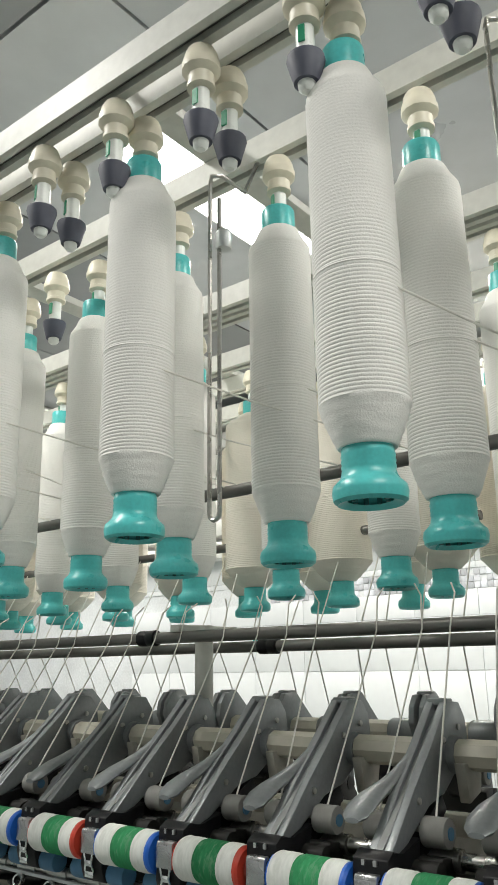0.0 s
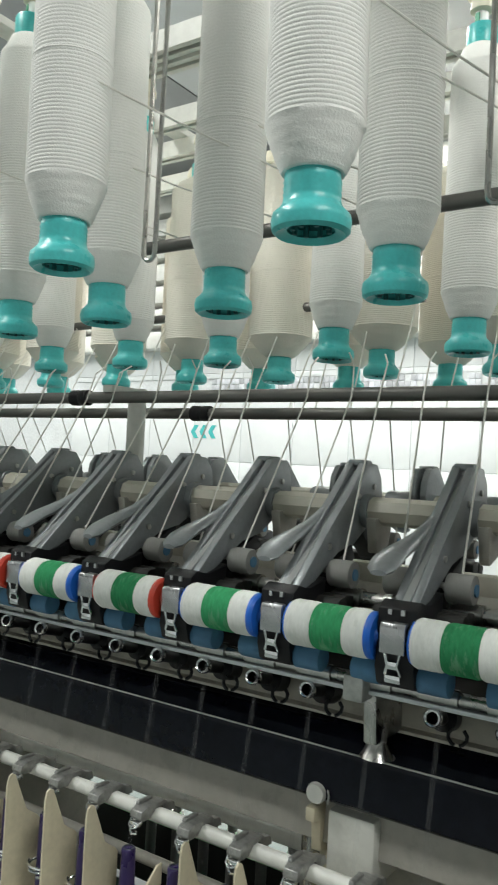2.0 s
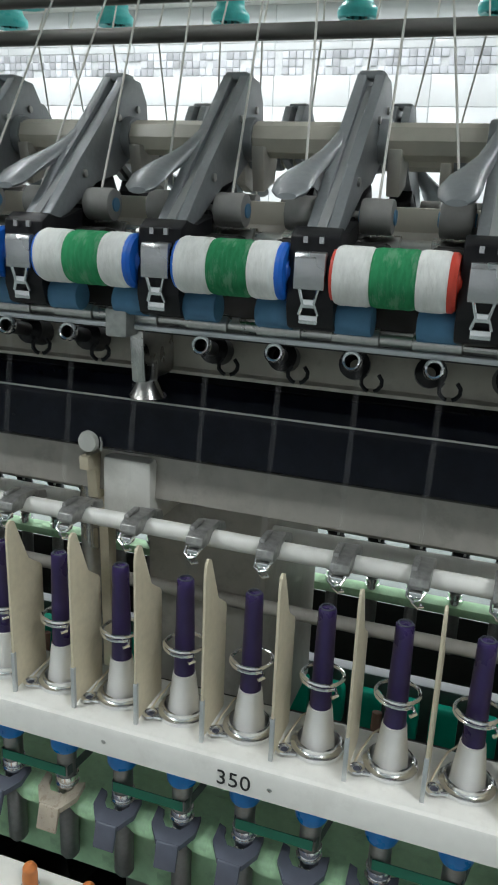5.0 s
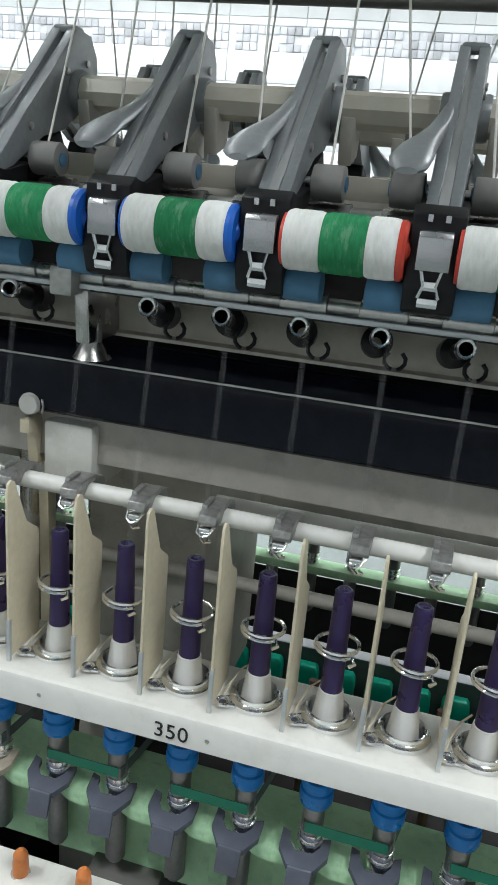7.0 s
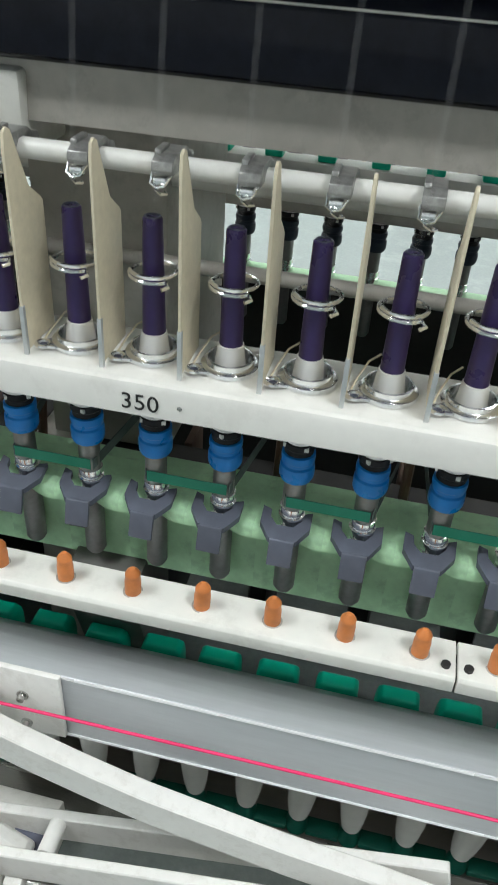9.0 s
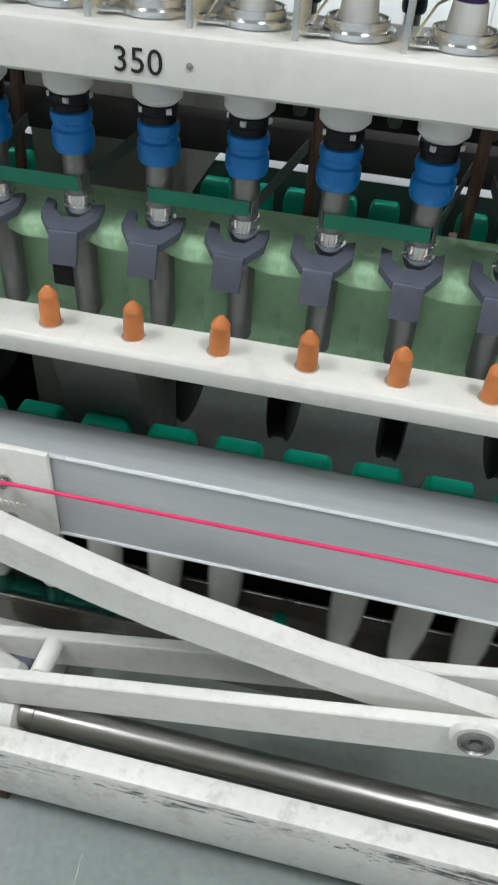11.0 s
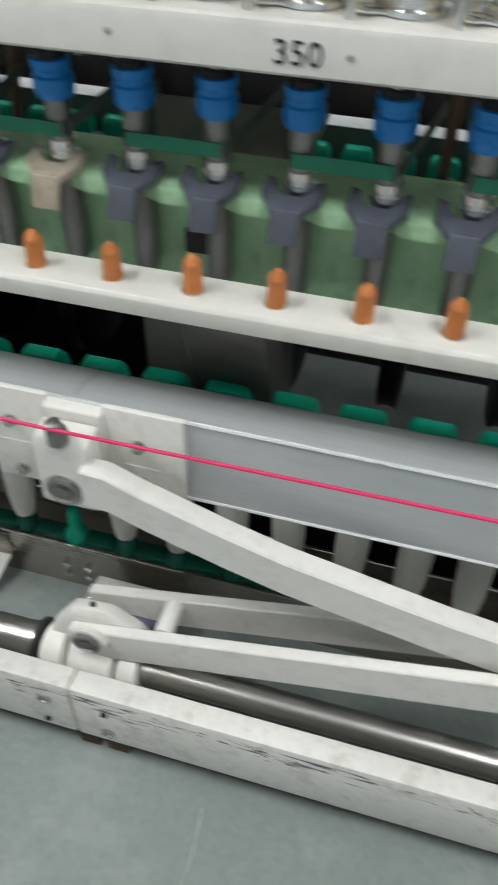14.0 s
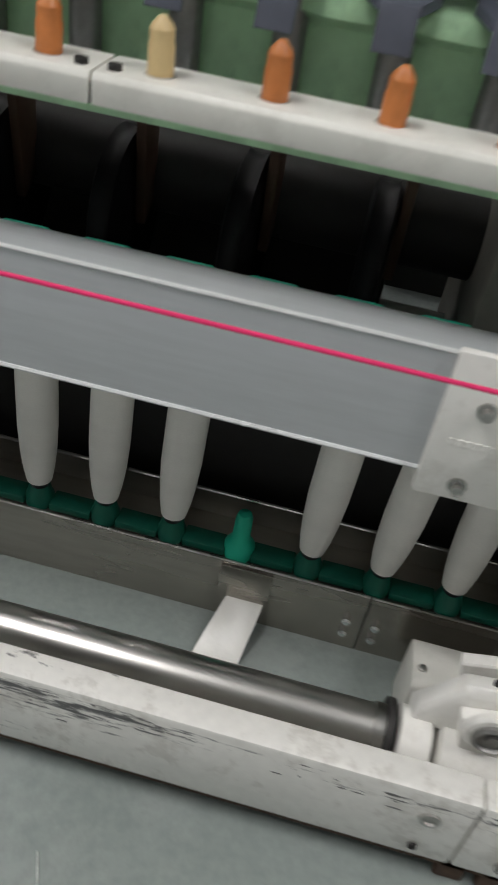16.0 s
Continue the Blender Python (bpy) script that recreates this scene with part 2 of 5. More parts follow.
def bed_paint(top):
    """White paint rubbed through to grey steel in streaks along the upper front."""
    # duller white and heavier dirt: real grime plus the front's shade in the colour
    m = mat("rubbed_white_paint", (0.76, 0.75, 0.71), 0.42, vary=0.06, stain=11, grain=90, dirt=(0.40, 0.37, 0.32), dirt_amount=0.38)
    t = m.node_tree
    b = t.nodes["Principled BSDF"]
    base = b.inputs["Base Color"].links[0].from_socket
    co = t.nodes.new("ShaderNodeTexCoord")
    mp = t.nodes.new("ShaderNodeMapping")
    mp.inputs["Scale"].default_value = (22, 60, 170)
    n = t.nodes.new("ShaderNodeTexNoise")
    n.inputs["Scale"].default_value, n.inputs["Detail"].default_value, n.inputs["Roughness"].default_value = 1.0, 9, 0.72
    big = t.nodes.new("ShaderNodeTexNoise")
    big.inputs["Scale"].default_value, big.inputs["Detail"].default_value = 5.0, 3
    t.links.new(co.outputs["Object"], mp.inputs[0])
    t.links.new(mp.outputs[0], n.inputs["Vector"])
    t.links.new(co.outputs["Object"], big.inputs["Vector"])
    sep = t.nodes.new("ShaderNodeSeparateXYZ")
    t.links.new(co.outputs["Object"], sep.inputs[0])
    lo, hi = t.nodes.new("ShaderNodeMapRange"), t.nodes.new("ShaderNodeMapRange")
    lo.inputs["From Min"].default_value, lo.inputs["From Max"].default_value = top - 0.050, top - 0.022
    hi.inputs["From Min"].default_value, hi.inputs["From Max"].default_value = top - 0.003, top - 0.010
    for r in (lo, hi):
        t.links.new(sep.outputs[2], r.inputs["Value"])
    band = t.nodes.new("ShaderNodeMath")
    band.operation = "MULTIPLY"
    t.links.new(lo.outputs[0], band.inputs[0])
    t.links.new(hi.outputs[0], band.inputs[1])
    s1, s2, s3 = (t.nodes.new("ShaderNodeMath") for _ in range(3))
    s1.operation, s2.operation, s3.operation = "MULTIPLY_ADD", "ADD", "ADD"
    t.links.new(band.outputs[0], s1.inputs[0])
    s1.inputs[1].default_value, s1.inputs[2].default_value = 0.17, -0.15
    t.links.new(n.outputs[0], s2.inputs[0])
    t.links.new(s1.outputs[0], s2.inputs[1])
    half = t.nodes.new("ShaderNodeMath")
    half.operation = "MULTIPLY_ADD"
    half.inputs[1].default_value, half.inputs[2].default_value = 0.5, -0.25
    t.links.new(big.outputs[0], half.inputs[0])
    t.links.new(s2.outputs[0], s3.inputs[0])
    t.links.new(half.outputs[0], s3.inputs[1])
    cut = t.nodes.new("ShaderNodeMapRange")
    cut.inputs["From Min"].default_value, cut.inputs["From Max"].default_value = 0.535, 0.60
    t.links.new(s3.outputs[0], cut.inputs["Value"])
    mx = t.nodes.new("ShaderNodeMix")
    mx.data_type = "RGBA"
    mx.inputs[7].default_value = (0.11, 0.11, 0.11, 1)
    t.links.new(cut.outputs[0], mx.inputs[0])
    t.links.new(base, mx.inputs[6])
    t.links.new(mx.outputs[2], b.inputs["Base Color"])
    return m


# ---- mesh helpers ----
def quad_box(bm, x0, x1, y0, y1, z0, z1, bevel=0.0):
    """A box, with its edges cut when bevel is given."""
    r = bmesh.ops.create_cube(bm, size=1.0)
    vs = r["verts"]
    for v in vs:
        v.co = Vector(((x0 + x1) / 2 + v.co.x * (x1 - x0), (y0 + y1) / 2 + v.co.y * (y1 - y0), (z0 + z1) / 2 + v.co.z * (z1 - z0)))
    if bevel:
        es = list({e for v in vs for e in v.link_edges})
        bmesh.ops.bevel(bm, geom=es, offset=bevel, segments=2, profile=0.5, affect="EDGES", clamp_overlap=True)
    return bm


def ring_rows(bm, rows, closed_ends=True):
    made = [[bm.verts.new(c) for c in row] for row in rows]
    n = len(made[0])
    for a, b in zip(made, made[1:]):
        for i in range(n):
            j = (i + 1) % n
            bm.faces.new((a[i], a[j], b[j], b[i]))
    if closed_ends:
        bm.faces.new(list(reversed(made[0])))
        bm.faces.new(made[-1])


def lathe(bm, profile, seg=20, at=(0, 0, 0), axis="z", closed=True):
    """Turns a profile of (radius, height) round an axis."""
    rows = []
    for r, h in profile:
        row = []
        for i in range(seg):
            a = 2 * math.pi * i / seg
            c, s = r * math.cos(a), r * math.sin(a)
            p = {"z": (c, s, h), "x": (h, c, s), "y": (s, h, c)}[axis]
            row.append((at[0] + p[0], at[1] + p[1], at[2] + p[2]))
        rows.append(row)
    ring_rows(bm, rows, closed)
    return bm


def rod(bm, pts, r, seg=8):
    """A round rod through points."""
    pts = [Vector(p) for p in pts]
    rows, side = [], None
    for i, p in enumerate(pts):
        d = (pts[min(i + 1, len(pts) - 1)] - pts[max(i - 1, 0)]).normalized()
        if side is None:
            side = d.cross(Vector((0, 0, 1)))
            if side.length < 0.1:
                side = d.cross(Vector((1, 0, 0)))
        side = (side - d * side.dot(d)).normalized()
        up = d.cross(side)
        rows.append([p + (side * math.cos(2 * math.pi * k / seg) + up * math.sin(2 * math.pi * k / seg)) * r for k in range(seg)])
    ring_rows(bm, rows)
    return bm


def prism(bm, outline, x0, x1, bevel=0.0):
    """An outline of (y, z) drawn out along x."""
    a = [bm.verts.new((x0, y, z)) for y, z in outline]
    b = [bm.verts.new((x1, y, z)) for y, z in outline]
    fs = [bm.faces.new(a), bm.faces.new(list(reversed(b)))]
    n = len(a)
    for i in range(n):
        j = (i + 1) % n
        fs.append(bm.faces.new((a[j], a[i], b[i], b[j])))
    if bevel:
        es = list({e for f in fs for e in f.edges})
        bmesh.ops.bevel(bm, geom=es, offset=bevel, segments=2, profile=0.5, affect="EDGES", clamp_overlap=True)
    return bm


def mesh_of(name, bm, material, angle=38):
    bmesh.ops.recalc_face_normals(bm, faces=bm.faces[:])
    me = bpy.data.meshes.new(name)
    bm.to_mesh(me)
    bm.free()
    me.polygons.foreach_set("use_smooth", [True] * len(me.polygons))
    me.set_sharp_from_angle(angle=radians(angle))
    me.materials.append(material)
    return me


def part(name, bm, material, parent, label=""):
    ob = new(name, mesh_of(name, bm, material))
    ob.parent = parent
    return tagged(ob, label) if label else ob


def same_part(name, me, parent, loc=(0, 0, 0), label=""):
    ob = new(name, me)
    ob.parent = parent
    ob.location = loc
    return tagged(ob, label) if label else ob


def thing(name, label, category, group="", kind="", at=(0, 0, 0)):
    ob = new(name)
    ob.empty_display_size = 0.02
    ob.location = at
    return tagged(ob, label, category, group, kind)


def solid(name, bm, material, label, category, group="", kind=""):
    return tagged(new(name, mesh_of(name, bm, material)), label, category, group, kind)


B = bmesh.new
X0, X1 = -3.2, 1.7              # the machine's stretch
P_LOW, P_UP = 0.0755, 0.0722    # spindle pitch below, drafting pitch above
SPIN_X, SPIN_Y = 0.122, 0.772   # one spindle
ARM_X = 0.101                   # one drafting arm
TURNED = pose(0, 2 * MID, 0, 0, 0, 180)


def far(ob):
    """The same thing on the machine's other side."""
    return copy_thing(ob, TURNED @ ob.matrix_basis)


# ---- room ----
def room():
    f = solid("floor", quad_box(B(), -9, 7, -4, 4.6, FLOOR - 0.1, FLOOR), M_FLOOR, "smooth grey-green painted concrete floor with scuffs", "floor", kind="structure")
    for i, (x, y, dx, dy, w) in enumerate(((0.340, 0.470, 0.003, -0.10, 0.0016), (0.343, 0.385, 0.0, -0.03, 0.0042), (0.343, 0.360, -0.002, -0.10, 0.0026), (0.332, 0.23, 0.03, 0.004, 0.0018), (0.862, 0.445, -0.004, -0.05, 0.0022), (0.30, 0.20, 0.03, -0.05, 0.0016), (-0.16, 0.43, 0.02, -0.06, 0.003), (-0.23, 0.30, 0.05, -0.02, 0.002))):
        bm = B()
        rod(bm, [(x, y, FLOOR + 0.0003), (x + dx * 0.5 + 0.004, y + dy * 0.5, FLOOR + 0.0006), (x + dx, y + dy, FLOOR + 0.0003)], w * 0.5, 6)
        part("scratch", bm, M_SCRATCH, f, "pale scratch in the floor paint")
    part("floor_line", quad_box(B(), -9, 7, 2.800, 2.830, FLOOR + 0.001, FLOOR + 0.005), M_YELLOW, f, "yellow painted lane line")
    # back wall with tiles and a mosaic band
    w = solid("wall_back", quad_box(B(), -9, 7, 4.3, 4.5, FLOOR, CEIL), M_GROUT, "white tiled factory wall with a mosaic band", "wall", kind="structure")
    me = mesh_of("tile", quad_box(B(), 0.002, 0.398, 4.292, 4.31, 0.002, 0.298, 0.001), M_WALL)
    for i in range(-10, 3):
        for k in range(11):
            if k != 6:
                same_part("wall_tile", me, w, (i * 0.4, 0, TILE_Z + k * 0.3))
    me2 = mesh_of("tile_low", quad_box(B(), 0.002, 0.398, 4.292, 4.31, 0.002, 0.145, 0.001), M_WALL)
    me3 = mesh_of("mosaic_piece", quad_box(B(), 0.001, 0.036, 4.291, 4.31, 0.001, 0.036, 0.001), M_MOSAIC)
    me4 = mesh_of("tile_strip", quad_box(B(), 0.002, 0.398, 4.292, 4.31, 0.002, 0.036, 0.001), M_WALL)
    zb = TILE_Z + 1.8
    for i in range(-10, 3):
        same_part("wall_tile", me2, w, (i * 0.4, 0, zb))
        same_part("wall_tile", me4, w, (i * 0.4, 0, zb + 0.262))
    rnd = random.Random(4)
    for i in range(-70, 26):
        for k in range(3):
            if rnd.random() < 0.86:
                same_part("mosaic_piece", me3, w, (i * 0.038, 0, zb + 0.147 + k * 0.038))
    bm = B()
    for c in range(3):
        x = -2.82 + c * 0.075
        for s in (1, -1):
            vs = [bm.verts.new(p) for p in ((x, 4.288, 1.68), (x + 0.035, 4.288, 1.68), (x + 0.065, 4.288, 1.68 + s * 0.045), (x + 0.03, 4.288, 1.68 + s * 0.045))]
            bm.faces.new(vs)
    r = bmesh.ops.extrude_face_region(bm, geom=bm.faces[:])
    bmesh.ops.translate(bm, verts=[v for v in r["geom"] if isinstance(v, bmesh.types.BMVert)], vec=(0, 0.003, 0))
    part("chevron_sign", bm, M_TEAL, w, "three teal arrow chevrons on the wall")
    for k in range(7):
        part("wall_rib", quad_box(B(), -5.5, 3.5, 4.16, 4.29, 2.25 + k * 0.16, 2.37 + k * 0.16, 0.01), M_RAIL_WHITE, w, "white horizontal trunking rib")
    for name, b in (("wall_front", (-9, 7, -4.2, -4, FLOOR, CEIL)), ("wall_left", (-9.2, -9, -4.2, 4.5, FLOOR, CEIL)), ("wall_right", (7, 7.2, -4.2, 4.5, FLOOR, CEIL))):
        solid(name, quad_box(B(), *b), M_WALL, "plain white factory wall", "wall", kind="structure")
    # sheet ceiling: long sheets with open joints
    bm = B()
    for i in range(14):
        x = -9.0 + i * 1.16
        quad_box(bm, x + 0.006, x + 1.154, -4.2, 1.06, CEIL, CEIL + 0.05)
        quad_box(bm, x + 0.006, x + 1.154, 1.075, 4.5, CEIL + 0.004, CEIL + 0.05)
    quad_box(bm, -9.2, 7.3, -4.2, 4.5, CEIL + 0.06, CEIL + 0.1)
    solid("ceiling", bm, M_CEIL, "grey sheet ceiling with dark open joints", "ceiling", kind="structure")
    for lx, ly, watts in LAMPS:
        lamp = thing("ceiling_lamp", "flat white panel lamp glowing on the ceiling", "lamp", "ceiling lamps", at=(lx, ly, CEIL))
        part("body", quad_box(B(), -0.16, 0.16, -0.62, 0.62, -0.05, -0.002, 0.004), M_RAIL, lamp)
        part("diffuser", quad_box(B(), -0.145, 0.145, -0.6, 0.6, -0.058, -0.0505, 0.002), M_TUBE, lamp, "glowing white diffuser")


room()


# ---- creel ----
def bobbin_profile(rb, top_r):
    """Wound roving with one ridge a turn: cone, body and shoulder."""
    pr = [(0.020, 0.050), (0.0262, 0.0505)]
    for i in range(1, 15):
        f = i / 15
        r = 0.0262 + (rb * 0.985 - 0.0262) * f ** 0.8
        pr.append((r + (0.00025 if i % 2 else -0.0002) + 0.0002 * math.sin(i * 2.3), 0.0505 + 0.0375 * f))
    pr.append((rb * 1.004, 0.0895))
    z, n = 0.092, 84
    step = (0.415 - z) / n
    for i in range(n):
        f = i / n
        r = rb * (1 - 0.025 * f)
        d = 0.00062 * (1 - 0.7 * f)
        pr += [(r - d, z), (r, z + step * 0.3), (r, z + step * 0.7)]
        z += step
    pr += [(rb * 0.955, 0.418), (rb * 0.78, 0.430), (top_r + 0.004, 0.444), (top_r, 0.447)]
    return pr


def make_bobbin(rb, material, label):
    t = thing("roving_bobbin", label, "bobbin", "hanging roving bobbins")
    bm = lathe(B(), bobbin_profile(rb, 0.023), 40)
    rnd = random.Random(int(rb * 1e4))
    for v in bm.verts:
        k = 1 + 0.006 * noise.noise(Vector((v.co.x * 30, v.co.y * 30, v.co.z * 60))) + (0.024 * noise.noise(Vector((v.co.x * 60, v.co.y * 60, v.co.z * 190))) if v.co.z < 0.0895 else 0)
        v.co.x *= k
        v.co.y *= k
    part("roving", bm, material, t)
    foot = part("foot", lathe(B(), [(0.020, 0.004), (0.029, 0.0), (0.0325, 0.003), (0.0335, 0.010), (0.0325, 0.016), (0.0275, 0.021), (0.0248, 0.025), (0.0238, 0.031), (0.0244, 0.033), (0.0236, 0.036), (0.0244, 0.038), (0.0236, 0.041), (0.0244, 0.043), (0.0236, 0.046), (0.0236, 0.060), (0.0195, 0.060), (0.0195, 0.014), (0.020, 0.006)], 30, closed=False), M_TEAL, t)
    bm = lathe(B(), [(0.0195, 0.010), (0.0195, 0.0155), (0.008, 0.0155), (0.008, 0.010)], 24, closed=False)
    part("socket", bm, M_TEAL_DARK, foot, "dark drive socket")
    tooth = mesh_of("tooth", lathe(B(), [(0.0024, 0.003), (0.0024, 0.012)], 6), M_TEAL_DARK)
    for k in range(8):
        a = k * math.pi / 4
        same_part("tooth", tooth, foot, (0.0155 * math.cos(a), 0.0155 * math.sin(a), 0))
    part("cap", lathe(B(), [(0.0215, 0.438), (0.0222, 0.447), (0.0222, 0.475), (0.0210, 0.478), (0.016, 0.478), (0.016, 0.463)], 26), M_TEAL, t, "teal plastic top ring")
    z = 0.215
    part("lead_turn", lathe(B(), [(rb * 0.988 + 0.0010 * math.cos(a), z + 0.0013 * math.sin(a)) for a in [k * math.pi / 3 for k in range(7)]], 30, closed=False), material, t, "loose turn where the roving leaves")
    return t


def make_hanger(loaded):
    t = thing("bobbin_hanger", "cream plastic bobbin hanger with a clear stem" + ("" if loaded else " and slate cup, empty"), "bobbin hanger", "bobbin hangers on the creel")
    part("cap", lathe(B(), [(0.010, 0.0), (0.0165, -0.001), (0.0195, -0.008), (0.0215, -0.018), (0.0225, -0.020), (0.0225, -0.029), (0.020, -0.032), (0.0155, -0.036), (0.0150, -0.046), (0.0165, -0.047), (0.0165, -0.052), (0.011, -0.055)], 14), M_CREAM, t)
    part("stem", lathe(B(), [(0.0098, -0.054), (0.0098, -0.095)], 14), M_CLEAR, t, "clear white stem")
    part("stripe", quad_box(B(), -0.0035, 0.0035, -0.0112, -0.0092, -0.078, -0.058), M_GREEN_MARK, t, "green stripe on the stem")
    if not loaded:
        cup = part("cup", lathe(B(), [(0.0135, -0.090), (0.0195, -0.092), (0.0200, -0.096), (0.0130, -0.122), (0.0110, -0.122)], 18), M_CUP, t, "slate-coloured rubber cup")
        part("tip", lathe(B(), [(0.0095, -0.120), (0.0088, -0.128), (0.005, -0.132)], 12), M_CLEAR, cup, "pale stem tip")
    return t


WHITE_BOBBIN = make_bobbin(0.0420, M_ROVING, "white roving bobbin on teal tube, hanging from the creel")
BEIGE_BOBBIN = make_bobbin(0.0640, M_ROVING_BEIGE, "thick ecru roving bobbin on teal tube, hanging far back")
EMPTY, LOADED = make_hanger(False), make_hanger(True)
FOOT_Z, RAIL_Z = 1.618, 2.195


def creel_row(proto, spots):
    for i, (x, y) in enumerate(spots):
        rnd = random.Random(int(x * 991) + int(y * 77))
        copy_thing(proto, pose(x, y, FOOT_Z + (0.018 if y < 0.6 else 0) + rnd.uniform(-0.003, 0.003), rnd.uniform(-0.5, 0.5), rnd.uniform(-0.5, 0.5), rnd.uniform(0, 360)))
        copy_thing(LOADED, pose(x, y, RAIL_Z - 0.022, 0, 0, rnd.uniform(-40, 40)))


row_a = [(0.240 + 0.295 * k, 0.562) for k in range(-9, 3)]
row_b = [(0.666, 0.735), (0.452, 0.732), (0.240, 0.735), (0.030, 0.731), (-0.170, 0.745), (-0.375, 0.765)] + [(-0.585 - 0.212 * k, 0.775) for k in range(9)]
row_c = [(0.192 + 0.217 * k, 1.105) for k in range(-11, 4)]
row_d = [(0.175 + 0.222 * k, 1.335) for k in range(-11, 4)]
row_e = [(0.025 + 0.222 * k, 1.50) for k in range(-11, 5)]
creel_row(WHITE_BOBBIN, row_a[:-1] + row_b + row_c)
creel_row(BEIGE_BOBBIN, row_d + row_e)
for proto in (WHITE_BOBBIN, BEIGE_BOBBIN):
    proto.matrix_basis = pose(row_a[-1][0] if proto is WHITE_BOBBIN else 0.175 + 0.222 * 4, 0.556 if proto is WHITE_BOBBIN else 1.335, FOOT_Z)
LOADED.matrix_basis = pose(row_a[-1][0], 0.556, RAIL_Z - 0.022)
first = True
for k in range(-8, 4):
    for x, y in ((0.073 + 0.142 * k, 0.524), (0.075 + 0.142 * k, 0.572)):
        if y > 0.55 and min(abs(x - r[0]) for r in row_a) < 0.06:
            continue
        if first:
            EMPTY.matrix_basis = pose(x, y, RAIL_Z - 0.012)
            first = False
        else:
            copy_thing(EMPTY, pose(x, y, RAIL_Z - 0.012, 0, 0, 13 * k))
for x, y in ((-0.465, 0.745), (-0.06, 1.12), (0.33, 1.31)):
    copy_thing(EMPTY, pose(x, y, RAIL_Z - 0.022))


def creel_frame():
    def slotted(y, z, w=0.034, h=0.040):
        t = thing("creel_rail", "long pale grey slotted steel creel rail", "rail", "creel rails")
        s = w * 0.16
        prism_pts = [(y - w / 2, z), (y - s, z), (y - s, z + h * 0.45), (y + s, z + h * 0.45), (y + s, z), (y + w / 2, z), (y + w / 2, z + h), (y - w / 2, z + h)]
        part("profile", prism(B(), prism_pts, X0, X1), M_RAIL, t)
        part("slot_liner", quad_box(B(), X0, X1, y - s + 0.0003, y + s - 0.0003, z + h * 0.25, z + h * 0.44), M_BAR, t, "dark liner in the slot")
        return t
    for y in (0.516, 0.574, 0.752, 1.08, 1.125, 1.335, 1.47, 1.645):
        slotted(y, RAIL_Z)
    for x in (-2.6, -1.95, -1.30, -0.66, -0.09, 0.62, 1.27):
        t = thing("creel_cross_arm", "grey steel cross arm carrying the creel rails", "steel arm", "creel cross arms")
        part("arm", quad_box(B(), x - 0.022, x + 0.022, 0.545, 1.68, RAIL_Z + 0.042, RAIL_Z + 0.058, 0.002), M_RAIL, t)
        for y in (0.516, 0.574, 0.752, 1.08, 1.335, 1.47, 1.645):
            part("bolt", lathe(B(), [(0.006, RAIL_Z + 0.036), (0.006, RAIL_Z + 0.044)], 6, at=(x, y + 0.024, 0)), M_STEEL, t)
    # guide bars for the rovings
    for y, z, r in ((0.880, 1.762, 0.0095), (1.030, 1.556, 0.0105), (1.175, 1.540, 0.0105), (1.325, 1.762, 0.0095)):
        bar = thing("guide_bar", "dark grey round steel roving guide bar", "guide bar", "roving guide bars")
        if z > 1.7 and y > 1:
            for a, b in ((X0, -0.33), (-0.27, 0.035), (0.075, 0.38), (0.44, X1)):
                part("bar", rod(B(), [(a, y, z), (b, y, z)], r, 12), M_BAR, bar)
        else:
            part("bar", rod(B(), [(X0, y, z), (X1, y, z)], r, 14), M_BAR, bar)
        if z < 1.7:
            for x in ((-0.505, 0.95, -1.95) if y < 1.1 else (-0.335, 1.1)):
                part("collar", lathe(B(), [(r + 0.0005, -0.022), (r + 0.004, -0.020), (r + 0.004, -0.004), (r + 0.0025, -0.002), (r + 0.0025, 0.002), (r + 0.004, 0.004), (r + 0.004, 0.020), (r + 0.0005, 0.022)], 14, at=(x, y, z), axis="x"), M_BLACK, bar, "black joint collar")
    for x in (-1.85, -0.43, 0.98):
        post = thing("creel_post", "round grey steel post of the creel", "post", "creel posts")
        part("tube", rod(B(), [(x, 1.10, 1.20), (x, 1.10, 1.5785)], 0.017, 16), M_RAIL, post)
        part("bracket", quad_box(B(), x - 0.012, x + 0.012, 1.02, 1.185, 1.565, 1.578, 0.002), M_RAIL, post)
    # wire hooks that hold the upper guide bar
    for x, y in ((-0.026, 0.662), (0.368, 0.640), (-0.80, 0.662), (-1.50, 0.662)):
        h = thing("bar_hook", "bright steel wire hook hanging from the creel", "wire hook", "creel hooks")
        z0, z1 = 1.668, 2.128
        pts = [(x - 0.008, y, z1)] + [(x - 0.008, y, z0 + 0.012)] + [(x - 0.008 * math.cos(a), y, z0 + 0.008 - 0.008 * math.sin(a)) for a in (0.5, 1.1, 1.57, 2.0, 2.6)] + [(x + 0.008, y, z0 + 0.012), (x + 0.008, y, z1 - 0.03)]
        part("wire", rod(B(), pts, 0.0028, 8), M_STEEL, h)
        part("top_bend", rod(B(), [(x - 0.008, y, z1), (x - 0.006, y, z1 + 0.010), (x + 0.004, y + 0.01, z1 + 0.012), (x + 0.012, y + 0.05, z1 + 0.004), (x + 0.012, y + 0.09, z1 + 0.09)], 0.0032, 8), M_STEEL, h)
        part("clamp", lathe(B(), [(0.010, z1 - 0.105), (0.0115, z1 - 0.10), (0.0115, z1 - 0.085), (0.010, z1 - 0.08)], 12, at=(x + 0.012, y + 0.004, 0)), M_ALU, h)


creel_frame()


